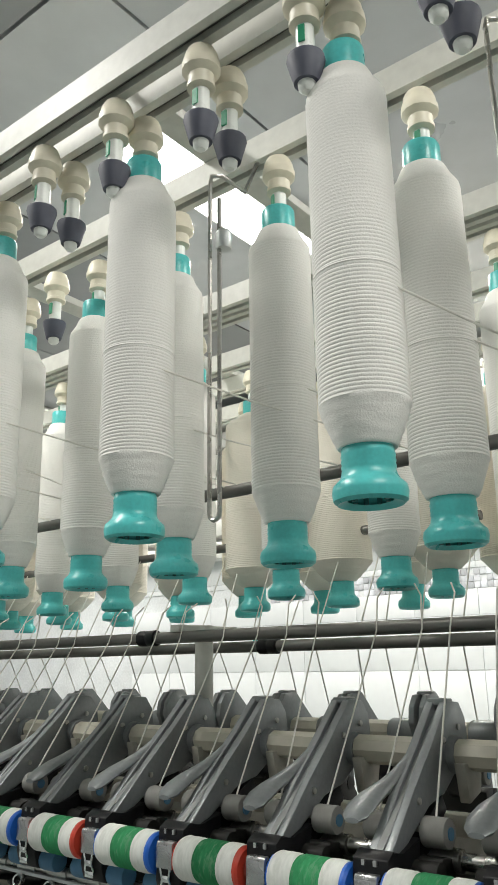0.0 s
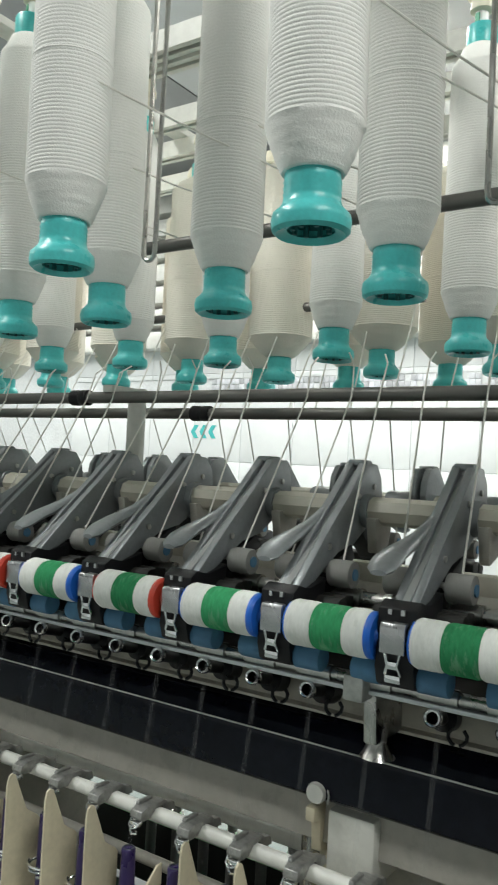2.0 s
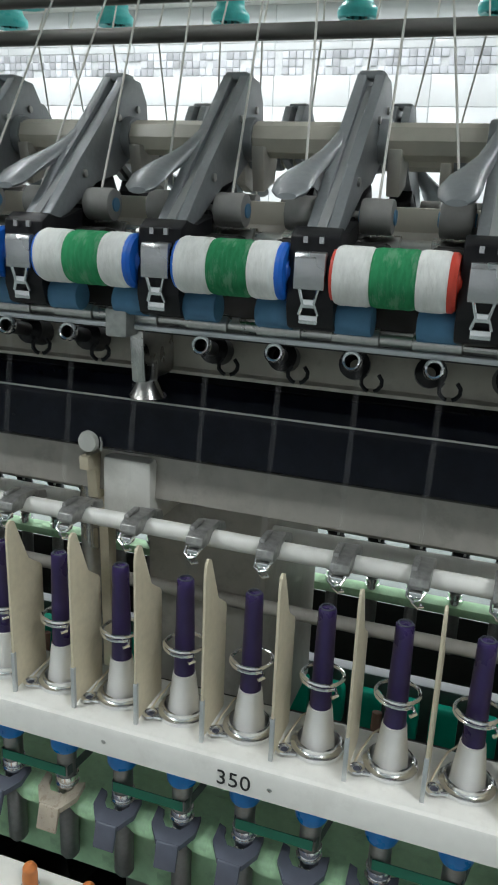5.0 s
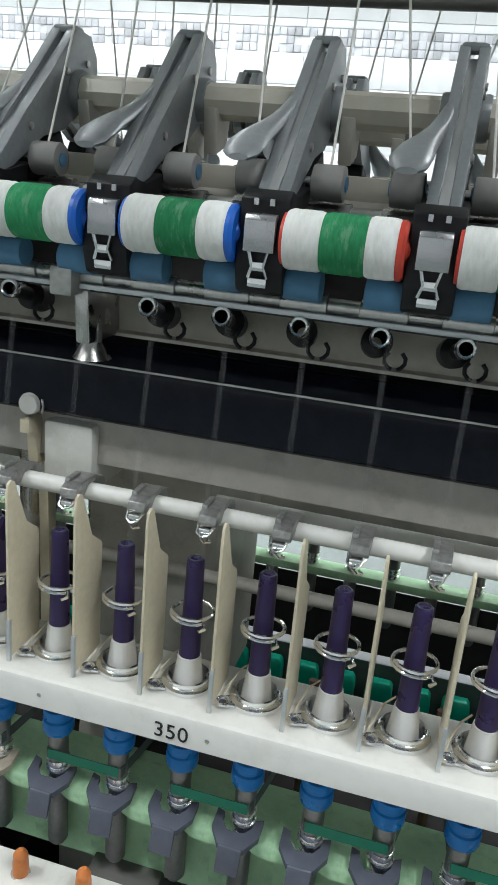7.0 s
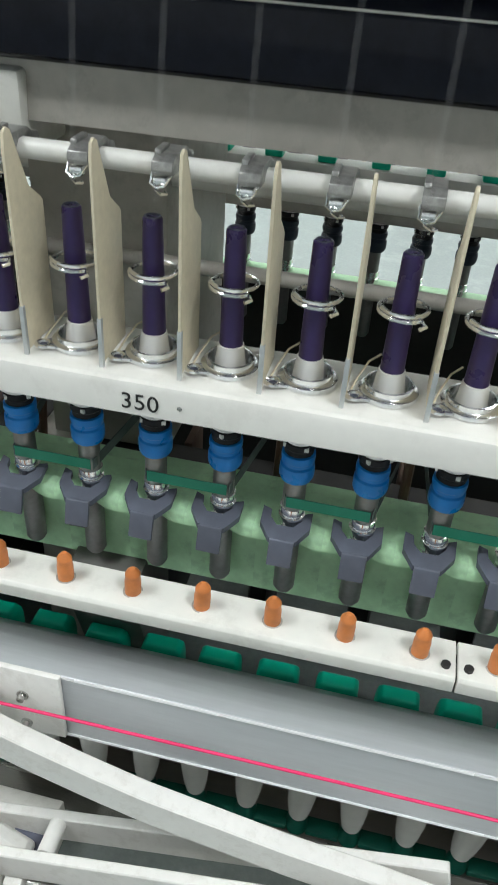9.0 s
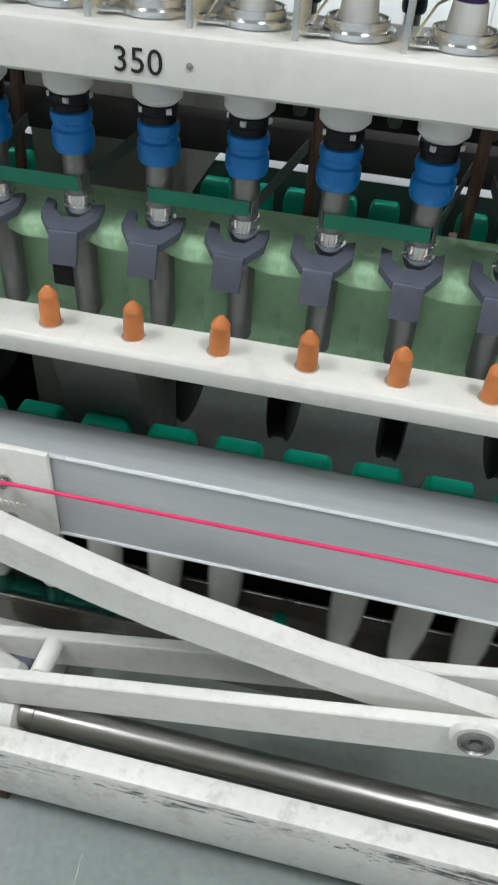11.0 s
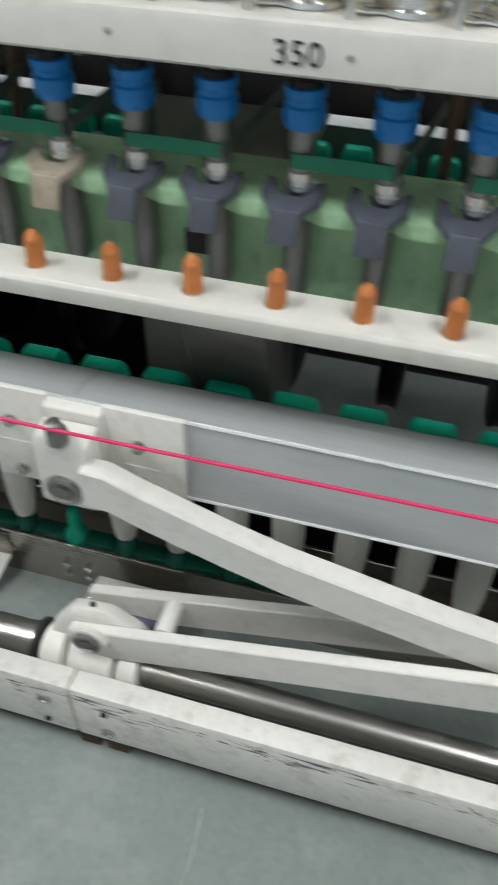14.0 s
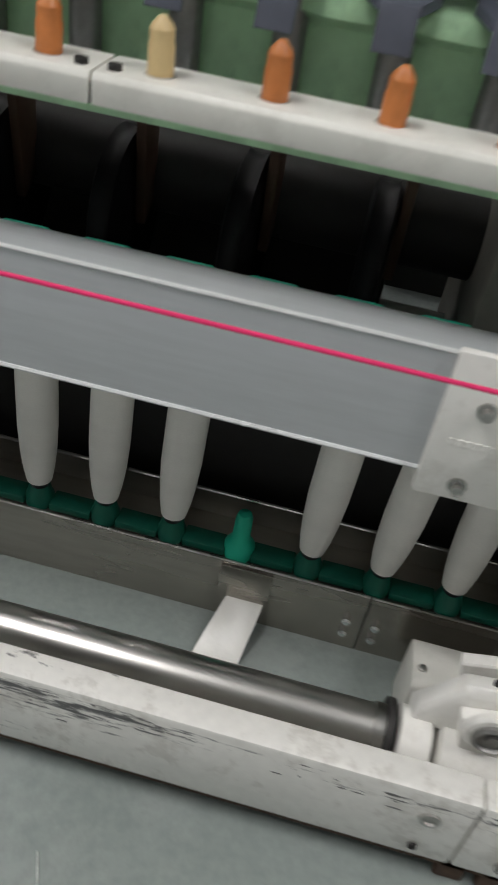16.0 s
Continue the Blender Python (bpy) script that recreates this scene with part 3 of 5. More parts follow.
def strands():
    """Rovings from the bobbins over the guide bars and down into the drafting rollers."""
    rnd = random.Random(7)
    lab = "thin white roving strand running to the drafting rollers"
    for side in (0, 1):
        for k in range(-22, 12):
            x = ARM_X + P_UP * (k + 0.5) + 0.0
            if side:
                xm = x + 0.055 + rnd.uniform(-0.015, 0.015)
                pts = [(x, 2 * MID - 0.853, 1.338), (xm, 1.1875, 1.545), (xm + rnd.uniform(-0.04, 0.0), 1.33, 1.775)]
            else:
                xm = x + rnd.choice((-0.042, -0.034, -0.026, -0.016)) + rnd.uniform(-0.006, 0.006)
                pts = [(x, 0.853, 1.338), (xm, 1.0185, 1.552), (xm + rnd.uniform(-0.006, 0.008), 1.03, 1.60)]
                pts.append((xm + rnd.uniform(-0.012, 0.012), rnd.choice((1.02, 1.05, 1.06)), 1.616))
            solid("roving_strand", rod(B(), pts, 0.0013, 6), M_STRAND, lab, "roving strand", "roving strands")
    # rovings that leave the bobbins for the upper bars
    for x, y in row_a + row_b:
        z = FOOT_Z + 0.213 + rnd.uniform(-0.01, 0.01)
        a = rnd.uniform(0.3, 0.9)
        p = (x + 0.038 * math.cos(a) * 1.0, y - 0.012, z)
        q = (x + 0.19, 0.869, 1.768)
        solid("roving_strand", rod(B(), [p, ((p[0] * 2 + q[0]) / 3, (p[1] * 2 + q[1]) / 3, (p[2] * 2 + q[2]) / 3 - 0.004), q], 0.0012, 6), M_STRAND, lab, "roving strand", "roving strands")


strands()


# ---- drafting zone ----
def make_arm():
    t = thing("drafting_arm", "grey pressure arm with a hand lever over the drafting rollers", "drafting arm", "drafting arms")
    body = [(0.778, 1.302), (0.786, 1.292), (0.880, 1.345), (0.925, 1.352), (0.955, 1.372), (0.990, 1.385), (1.004, 1.412), (1.000, 1.436), (0.985, 1.455), (0.950, 1.458), (0.905, 1.415), (0.850, 1.368)]
    part("side_plate", prism(B(), body, 0.004, 0.0145, 0.0015), M_ARM, t)
    part("side_plate", prism(B(), body, -0.0145, -0.004, 0.0015), M_ARM, t)
    part("channel", prism(B(), [(0.780, 1.298), (0.86, 1.340), (0.952, 1.428), (0.952, 1.446), (0.905, 1.408), (0.850, 1.361), (0.782, 1.309)], -0.0042, 0.0042), M_ARM_LIGHT, t, "bare metal channel along the arm")
    part("cover", quad_box(B(), -0.013, 0.013, 0.948, 0.972, 1.452, 1.4605, 0.003), M_ARM, t)
    bm = B()
    rows = []
    for y, z, x, w, h in ((0.892, 1.398, -0.010, 0.006, 0.005), (0.876, 1.386, -0.013, 0.008, 0.006), (0.858, 1.374, -0.018, 0.009, 0.007), (0.840, 1.364, -0.024, 0.012, 0.008), (0.822, 1.356, -0.030, 0.016, 0.008), (0.806, 1.348, -0.033, 0.0185, 0.007), (0.793, 1.341, -0.033, 0.0165, 0.006), (0.785, 1.337, -0.033, 0.009, 0.003)):
        rows.append([(x + w * math.cos(a), y, z + h * math.sin(a)) for a in [2 * math.pi * i / 12 for i in range(12)]])
    ring_rows(bm, rows)
    part("hand_lever", bm, M_ARM, t, "smooth grey hand lever")
    for y, z in ((0.975, 1.425), (0.93, 1.412), (0.855, 1.352), (0.985, 1.40)):
        part("pin", lathe(B(), [(0.0040, 0.0142), (0.0040, 0.0168), (0.0025, 0.0172)], 10, at=(0, y, z), axis="x"), M_STEEL, t)
    head = part("head", prism(B(), [(0.760, 1.246), (0.766, 1.228), (0.774, 1.224), (0.778, 1.250), (0.790, 1.250), (0.835, 1.270), (0.84, 1.318), (0.800, 1.306), (0.778, 1.3135), (0.765, 1.306)], -0.0215, 0.0215, 0.002), M_BLACK, t, "black plastic arm head")
    for s in (-0.007, 0.007):
        part("slot_mark", quad_box(B(), s - 0.002, s + 0.002, 0.7615, 0.7645, 1.300, 1.3055), M_CLIP, head)
    part("rear_link", prism(B(), [(0.835, 1.270), (0.875, 1.292), (0.925, 1.335), (0.915, 1.352), (0.835, 1.315)], -0.016, 0.016, 0.002), M_BLACK, t)
    part("front_clip", prism(B(), [(0.7525, 1.288), (0.7545, 1.2925), (0.762, 1.2935), (0.762, 1.2905), (0.756, 1.2885), (0.7555, 1.262), (0.7525, 1.262)], -0.0135, 0.0135, 0.0008), M_CLIP, t, "pressed steel spring clip")
    bm = B()
    for s in (-0.0085, 0.0085):
        rod(bm, [(s, 0.755, 1.263), (s * 0.6, 0.756, 1.250), (s, 0.758, 1.240)], 0.0016, 6)
    quad_box(bm, -0.006, 0.006, 0.755, 0.760, 1.246, 1.254, 0.001)
    quad_box(bm, -0.0085, 0.0085, 0.757, 0.7595, 1.232, 1.240, 0.001)
    part("catch", bm, M_CHROME, t, "bright wire catch under the clip")
    part("cradle", prism(B(), [(0.800, 1.243), (0.86, 1.262), (0.865, 1.296), (0.835, 1.300), (0.803, 1.268)], -0.050, 0.050, 0.0015), M_INNER, t, "dark apron cradle")
    for s in (-1, 1):
        cx = s * P_UP / 2
        c = part("front_cot", lathe(B(), [(0.009, cx - 0.0175), (0.0135, cx - 0.0165), (0.0140, cx - 0.015), (0.0140, cx + 0.015), (0.0135, cx + 0.0165), (0.009, cx + 0.0175)], 20, at=(0, 0.782, 1.236), axis="x"), M_COT, t, "blue rubber roller")
        part("cot_end", lathe(B(), [(0.0085, cx + s * 0.017), (0.0085, cx - s * 0.024), (0.005, cx - s * 0.028)], 14, at=(0, 0.782, 1.236), axis="x"), M_STEEL, c)
        g = part("rear_cot", lathe(B(), [(0.010, cx - 0.0155), (0.0158, cx - 0.0145), (0.0165, cx - 0.0125), (0.0165, cx + 0.0125), (0.0158, cx + 0.0145), (0.010, cx + 0.0155)], 20, at=(0, 0.853, 1.322), axis="x"), M_GREY_COT, t, "grey rubber roller")
        part("hub", lathe(B(), [(0.007, cx - 0.017), (0.007, cx + 0.017)], 12, at=(0, 0.853, 1.322), axis="x"), M_COT, g, "blue roller core")
        part("middle_cot", lathe(B(), [(0.008, cx - 0.016), (0.0125, cx - 0.015), (0.0125, cx + 0.015), (0.008, cx + 0.016)], 16, at=(0, 0.826, 1.286), axis="x"), M_INNER, t)
        part("tension_spring", rod(B(), [(cx - 0.014, 0.812, 1.279), (cx + 0.014, 0.812, 1.279)], 0.0024, 8), M_CHROME, t)
    part("axle", rod(B(), [(-0.030, 0.782, 1.236), (0.030, 0.782, 1.236)], 0.0058, 10), M_STEEL, t)
    part("rear_axle", rod(B(), [(-0.026, 0.853, 1.322), (0.026, 0.853, 1.322)], 0.0048, 10), M_STEEL, t)
    return t


ARM = make_arm()
ARM.location = (ARM_X, 0, 0)
for k in range(-16, 9):
    m = pose(ARM_X + 2 * P_UP * k, 0, 0)
    if k:
        copy_thing(ARM, m)
    if -14 <= k <= 6:
        copy_thing(ARM, pose(ARM_X - 0.012 + 2 * P_UP * k, 2 * MID, 0, 0, 0, 180))


def make_roller(cap):
    t = thing("clearer_roller", "white and green felt clearer roller with a %s end" % ("blue" if cap is M_BLUE_CAP else "red"), "felt roller", "clearer rollers")
    def sleeve(a, b, r=0.0255):
        bm = B()
        n = 8
        lathe(bm, [(r - 0.004, a)] + [(r - 0.0012 * (i in (0, n)) + 0.0005 * noise.noise(Vector((a * 50, i * 0.9, 0))), a + (b - a) * i / n) for i in range(n + 1)] + [(r - 0.004, b)], 28, axis="x")
        return bm
    part("white_sleeve", sleeve(-0.051, -0.020), M_FELT_WHITE, t, "fluffy white felt sleeve")
    part("green_sleeve", sleeve(-0.0198, 0.0178, 0.0253), M_FELT_GREEN, t, "green felt sleeve")
    part("white_sleeve", sleeve(0.018, 0.043), M_FELT_WHITE, t, "fluffy white felt sleeve")
    part("end_cap", lathe(B(), [(0.0248, 0.0432), (0.0250, 0.047), (0.0225, 0.050), (0.010, 0.0495), (0.008, 0.053)], 24, axis="x"), cap, t, "coloured plastic end")
    part("end_cap", lathe(B(), [(0.0230, -0.0512), (0.0225, -0.054), (0.008, -0.055)], 24, axis="x"), cap, t, "coloured plastic end")
    part("core", rod(B(), [(-0.058, 0, 0), (0.057, 0, 0)], 0.006, 10), M_BLACK, t)
    return t


ROLLERS = []
BLUE_R, RED_R = make_roller(M_BLUE_CAP), make_roller(M_RED_CAP)
COLOURS = {-6: 1, -5: 0, -4: 1, -3: 0, -2: 1, -1: 0, 0: 0, 1: 0, 2: 1, 3: 1, 4: 0}
used = set()
for k in range(-12, 7):
    proto = BLUE_R if COLOURS.get(k, k % 2) == 0 else RED_R
    loc = (ARM_X + P_UP * (2 * k + 1), 0.770, 1.2745)
    if proto in used:
        r = copy_thing(proto, pose(*loc))
    else:
        used.add(proto)
        r = proto
        r.location = loc
    ROLLERS.append((r, loc, random.Random(k).uniform(-14, 14)))


def drafting_base():
    tube = thing("arm_bar", "thick beige enamelled bar that carries the drafting arms", "bar", "arm bars")
    part("tube", lathe(B(), [(0.0185, X0), (0.0185, X1)], 8, at=(0, 0.955, 1.394), axis="x"), M_BEIGE_TUBE, tube)
    for k in range(-16, 9):
        x = ARM_X + 2 * P_UP * k
        part("clamp", lathe(B(), [(0.0215, x - 0.024), (0.0225, x - 0.021), (0.0225, x + 0.021), (0.0215, x + 0.024)], 16, at=(0, 0.955, 1.394), axis="x"), M_ARM, tube)
        part("bearing", prism(B(), [(0.93, 1.386), (0.985, 1.386), (0.975, 1.350), (0.94, 1.340)], x + 0.026, x + 0.040, 0.002), M_PANEL, tube)
    far(tube)
    for y, z, r in ((0.799, 1.2180, 0.0100), (0.828, 1.256, 0.0115), (0.868, 1.293, 0.0125)):
        t = thing("bottom_roller", "bright fluted steel bottom roller", "steel roller", "bottom rollers")
        part("shaft", rod(B(), [(X0, y, z), (X1, y, z)], r * 0.75, 14), M_STEEL, t)
        me = mesh_of("fluted_boss", lathe(B(), [(r * 0.75, -0.022), (r, -0.021), (r, 0.021), (r * 0.75, 0.022)], 22, axis="x"), M_STEEL, 30)
        for k in range(-26, 18):
            same_part("fluted_boss", me, t, (ARM_X + P_UP * (k + 0.5), y, z))
    t = thing("roller_beam", "grey steel beam under the drafting rollers", "steel beam")
    part("front_strip", quad_box(B(), X0, X1, 0.788, 0.802, 1.2065, 1.2115, 0.001), M_ALU, t)
    part("deck", prism(B(), [(0.800, 1.203), (0.925, 1.268), (0.925, 1.274), (0.800, 1.210)], X0, X1), M_INNER, t)
    part("rear_plate", prism(B(), [(0.885, 1.268), (0.93, 1.306), (0.93, 1.320), (0.880, 1.278)], X0, X1), M_PANEL, t)
    part("rear_rail", quad_box(B(), X0, X1, 0.915, 0.940, 1.306, 1.331, 0.002), M_BEIGE_TUBE, t)
    for x in (-1.63, -0.71, 0.205, 1.12):
        s = thing("roller_stand", "worn bright metal roller stand", "roller stand", "roller stands")
        part("foot", prism(B(), [(0.800, 1.150), (0.870, 1.150), (0.870, 1.205), (0.795, 1.205)], x - 0.008, x + 0.008, 0.003), M_STEEL, s)
        part("base", lathe(B(), [(0.020, 1.132), (0.016, 1.138), (0.010, 1.150), (0.010, 1.170)], 14, at=(x, 0.822, 0)), M_STEEL, s)
        part("slide", quad_box(B(), x - 0.022, x + 0.002, 0.772, 0.80, 1.200, 1.228, 0.003), M_LAPPET, s)
    # suction box: sloped panel with holes and tubes, then the glossy duct
    t = thing("suction_box", "beige suction panel over a long glossy black air duct", "air duct")
    part("panel", prism(B(), [(0.868, 1.150), (0.885, 1.194), (0.93, 1.205), (0.93, 1.150)], X0, X1), M_SUCTION, t, "beige sheet with suction holes")
    part("panel_lip", prism(B(), [(0.862, 1.1495), (0.872, 1.1495), (0.872, 1.156), (0.862, 1.153)], X0, X1), M_SUCTION, t)
    part("duct", prism(B(), [(0.838, 1.116), (0.840, 1.122), (0.846, 1.132), (0.856, 1.142), (0.870, 1.149), (0.95, 1.149), (0.95, 1.056), (0.846, 1.056), (0.838, 1.062)], X0, X1, 0.002), M_DUCT, t, "glossy black duct")
    # thin pale rod drawn as the highlight on the duct's rounded edge
    part("duct_edge_glint", rod(B(), [(X0, 0.8388, 1.1205), (X1, 0.8388, 1.1205)], 0.0011, 6), M_RAIL, t, "pale line for the glint along the duct edge")
    part("lower_sheet", prism(B(), [(0.868, 1.055), (0.876, 1.055), (0.870, 1.000), (0.862, 1.000)], X0, X1), M_PANEL, t, "beige lower cover sheet")
    for x in (-1.68, -0.78, 0.124, 1.02):
        part("knob", lathe(B(), [(0.012, 0.842), (0.0125, 0.836), (0.011, 0.832)], 20, at=(x, 0, 1.066), axis="y"), M_RAIL, t, "round grey cover knob")
        part("knob_spring", rod(B(), [(x + 0.016, 0.835, 1.074), (x + 0.018, 0.834, 1.066), (x + 0.016, 0.835, 1.058)], 0.0014, 6), M_STEEL, t)
    nozzle = mesh_of("suction_nozzle", lathe(B(), [(0.0066, -0.010), (0.0075, -0.011), (0.0086, -0.010), (0.0086, -0.003), (0.0076, -0.001), (0.0076, 0.036), (0.0150, 0.044), (0.0150, 0.075), (0.0058, 0.075)], 18, axis="y", closed=False), M_BLACK)
    rim = mesh_of("nozzle_rim", lathe(B(), [(0.0062, -0.0108), (0.0080, -0.0122), (0.0093, -0.010), (0.0093, -0.004), (0.0062, -0.004)], 20, axis="y", closed=False), M_CHROME)
    hook = mesh_of("nozzle_hook", rod(B(), [(0.0 + 0.010 * math.sin(a), 0.028, -0.012 - 0.009 * math.cos(a)) for a in (-2.5, -1.8, -1.2, -0.6, -0.25)], 0.0022, 6), M_BLACK)
    hook2 = mesh_of("nozzle_hook", rod(B(), [(0.0 + 0.010 * math.sin(a), 0.028, -0.012 - 0.009 * math.cos(a)) for a in (2.5, 1.8, 1.2, 0.6, 0.25)], 0.0022, 6), M_BLACK)
    for k in range(-26, 18):
        x = -0.013 + 0.0729 * k
        if k == 3:
            continue
        n = same_part("suction_nozzle", nozzle, t, (x, 0.7925, 1.1965), "black suction nozzle")
        n.rotation_euler = (radians(-14), 0, radians(8))
        same_part("rim", rim, n, (0, 0, 0))
        same_part("hook", hook, n, (0.018, 0.010, -0.004))
        same_part("hook", hook2, n, (0.018, 0.010, -0.004))
    far(t)


drafting_base()


# ---- spindle zone ----
LOW = range(-17, 15)


def spin_x(k):
    return SPIN_X + P_LOW * k


def make_spindle(wharf=M_WHARF):
    t = thing("spindle", "spindle with purple tube, white yarn and blue wharf", "spindle", "spindles")
    part("tube", lathe(B(), [(0.0070, 0.9555), (0.0078, 0.9565), (0.0090, 0.955), (0.0092, 0.950), (0.0113, 0.842), (0.0122, 0.76), (0.0125, 0.752)], 20), M_PURPLE, t, "purple plastic spindle tube")
    part("tube_mouth", lathe(B(), [(0.0072, 0.9545), (0.0074, 0.9572), (0.0062, 0.9575), (0.0060, 0.950)], 16), M_LEVER, t)
    part("yarn", lathe(B(), [(0.0113, 0.8455), (0.0124, 0.845), (0.0156, 0.818), (0.0190, 0.788), (0.0204, 0.768), (0.0202, 0.757), (0.0150, 0.752)], 24), M_YARN, t, "white yarn wound on the tube")
    part("collar", lathe(B(), [(0.0140, 0.7525), (0.0165, 0.751), (0.0168, 0.745), (0.0150, 0.743), (0.0150, 0.736), (0.012, 0.735)], 20), M_BLACK, t, "black collar")
    for k in range(4):
        a = k * math.pi / 2 + 0.5
        part("collar_mark", quad_box(B(), 0.0158 * math.cos(a) - 0.0022, 0.0158 * math.cos(a) + 0.0022, 0.0158 * math.sin(a) - 0.0022, 0.0158 * math.sin(a) + 0.0022, 0.7465, 0.7505), M_CLEAR, t, "small white mark on the collar")
    part("wharf", lathe(B(), [(0.0150, 0.7375), (0.0172, 0.7365), (0.0176, 0.732), (0.0172, 0.7285), (0.0162, 0.7275), (0.0160, 0.7235), (0.0178, 0.7215), (0.0182, 0.7150), (0.0180, 0.7085), (0.0160, 0.704), (0.011, 0.703)], 22), wharf, t, "blue plastic wharf")
    part("shaft", lathe(B(), [(0.0118, 0.705), (0.0118, 0.660)], 16), M_DULL, t)
    nut = part("bolster", lathe(B(), [(0.0105, 0.668), (0.0135, 0.667), (0.0135, 0.660), (0.0118, 0.659), (0.0118, 0.656), (0.0142, 0.655), (0.0142, 0.646), (0.012, 0.645)], 18), M_CHROME, t, "bright bolster nut")
    part("bolster_body", lathe(B(), [(0.0120, 0.645), (0.0120, 0.548), (0.0085, 0.542)], 16), M_DULL, t)
    return t


SPINDLE = make_spindle()
# far spindles carry the wharf colour darkened for shade
FAR_SPINDLE = make_spindle(M_WHARF_SHADED)
FAR_SPINDLE.location = (spin_x(13) + 0.02, 2 * MID - SPIN_Y, 0)
SPINDLE.location = (spin_x(0), SPIN_Y, 0)


def make_lever(m, label):
    t = thing("brake_lever", label, "brake lever", "spindle brake levers")
    bm = B()
    outer = [(-0.0265, 0.006), (-0.0265, -0.014), (-0.0145, -0.031), (0.0145, -0.031), (0.0265, -0.014), (0.0265, 0.006), (0.0175, 0.003), (0.0165, -0.006), (0.009, -0.0145), (-0.009, -0.0145), (-0.0165, -0.006), (-0.0175, 0.003)]
    up = [bm.verts.new((x, y + 0.003, 0.654 + y * 0.30)) for x, y in outer]
    lo = [bm.verts.new((x, y + 0.003, 0.647 + y * 0.30)) for x, y in outer]
    n = len(outer)
    for i in range(n):
        j = (i + 1) % n
        bm.faces.new((up[i], up[j], lo[j], lo[i]))
    for ring in (up, lo):
        for q in ((0, 1, 10, 11), (1, 2, 9, 10), (2, 3, 8, 9), (3, 4, 7, 8), (4, 5, 6, 7)):
            bm.faces.new([ring[i] for i in q])
    part("fork", bm, m, t)
    part("tab", prism(B(), [(-0.026, 0.645), (-0.030, 0.6435), (-0.0385, 0.6155), (-0.0350, 0.6145), (-0.026, 0.638)], -0.0130, 0.0130, 0.0008), m, t)
    return t


LEVER = make_lever(M_LEVER, "slate grey forked brake lever below a spindle")
LEVER.location = (spin_x(1) - 0.004, SPIN_Y - 0.006, 0)
TAN = make_lever(M_LEVER_TAN, "tan worn brake lever below a spindle")
TAN.location = (spin_x(0) - 0.004, SPIN_Y - 0.006, 0)
for k in LOW:
    if k:
        copy_thing(SPINDLE, pose(spin_x(k), SPIN_Y, 0, 0, 0, 37 * k))
    if k not in (0, 1):
        copy_thing(LEVER, pose(spin_x(k) - 0.004, SPIN_Y - 0.006, 0, 0, 0, random.Random(k).uniform(-3, 3)))
    if -10 <= k <= 12:
        copy_thing(FAR_SPINDLE, pose(spin_x(k) + 0.02, 2 * MID - SPIN_Y, 0))


def spindle_rail():
    t = thing("spindle_rail", "mint green cast spindle rail with notched front", "spindle rail", "spindle rails")
    me = None
    for k in LOW:
        x = spin_x(k)
        if me is None:
            bm = B()
            h = P_LOW / 2
            # one bay: a ledge that dips round the bolster
            top = []
            n = 12
            for i in range(n + 1):
                u = -h + P_LOW * i / n
                d = 0.011 * math.cos(math.pi * u / P_LOW) ** 4
                top.append((u, -0.019 + d))
            rows = []
            for u, y in top:
                rows.append([(u, 0.055, 0.641), (u, y + 0.004, 0.641), (u, y, 0.637), (u, y, 0.625), (u, y + 0.010, 0.620), (u, 0.0125, 0.614), (u, 0.0125, 0.520), (u, 0.055, 0.520)])
            ring_rows(bm, rows, True)
            me = mesh_of("rail_bay", bm, M_MINT, 50)
        same_part("rail_bay", me, t, (x, SPIN_Y, 0))
    part("cable_port", quad_box(B(), 0.234, 0.262, SPIN_Y + 0.0085, SPIN_Y + 0.0130, 0.562, 0.588, 0.002), M_INNER, t, "small dark square port in the casting")
    part("back_ledge", quad_box(B(), X0, X1, SPIN_Y + 0.0555, SPIN_Y + 0.075, 0.525, 0.640), M_MINT, t)
    part("far_bar", quad_box(B(), X0, X1, 2 * MID - SPIN_Y - 0.019, 2 * MID - SPIN_Y + 0.019, 0.628, 0.645, 0.003), M_MINT, t, "mint green bar under the spindles beyond")
    # tapes: each drives two spindles
    for k in LOW:
        if k % 2 == 0:
            a, b = spin_x(k - 1), spin_x(k)
            y = SPIN_Y - 0.0125
            tape = thing("drive_tape", "green drive tape round a pair of spindles", "drive tape", "drive tapes")
            part("front_run", quad_box(B(), a - 0.006, b + 0.006, y - 0.0009, y, 0.672, 0.685), M_TAPE, tape, "green outer run")
            bm = B()
            vs = [bm.verts.new(p) for p in ((b + 0.008, y, 0.685), (b + 0.034, y + 0.12, 0.700), (b + 0.034, y + 0.12, 0.687), (b + 0.008, y, 0.672))]
            bm.faces.new(vs)
            r = bmesh.ops.extrude_face_region(bm, geom=bm.faces[:])
            bmesh.ops.translate(bm, verts=[v for v in r["geom"] if isinstance(v, bmesh.types.BMVert)], vec=(0.001, 0, 0))
            part("return_run", bm, M_TAPE_BACK, tape)
            bm = B()
            vs = [bm.verts.new(p) for p in ((a - 0.008, y, 0.685), (a - 0.02, y + 0.12, 0.690), (a - 0.02, y + 0.12, 0.677), (a - 0.008, y, 0.672))]
            bm.faces.new(vs)
            r = bmesh.ops.extrude_face_region(bm, geom=bm.faces[:])
            bmesh.ops.translate(bm, verts=[v for v in r["geom"] if isinstance(v, bmesh.types.BMVert)], vec=(0.001, 0, 0))
            part("return_run", bm, M_TAPE_BACK, tape)


spindle_rail()


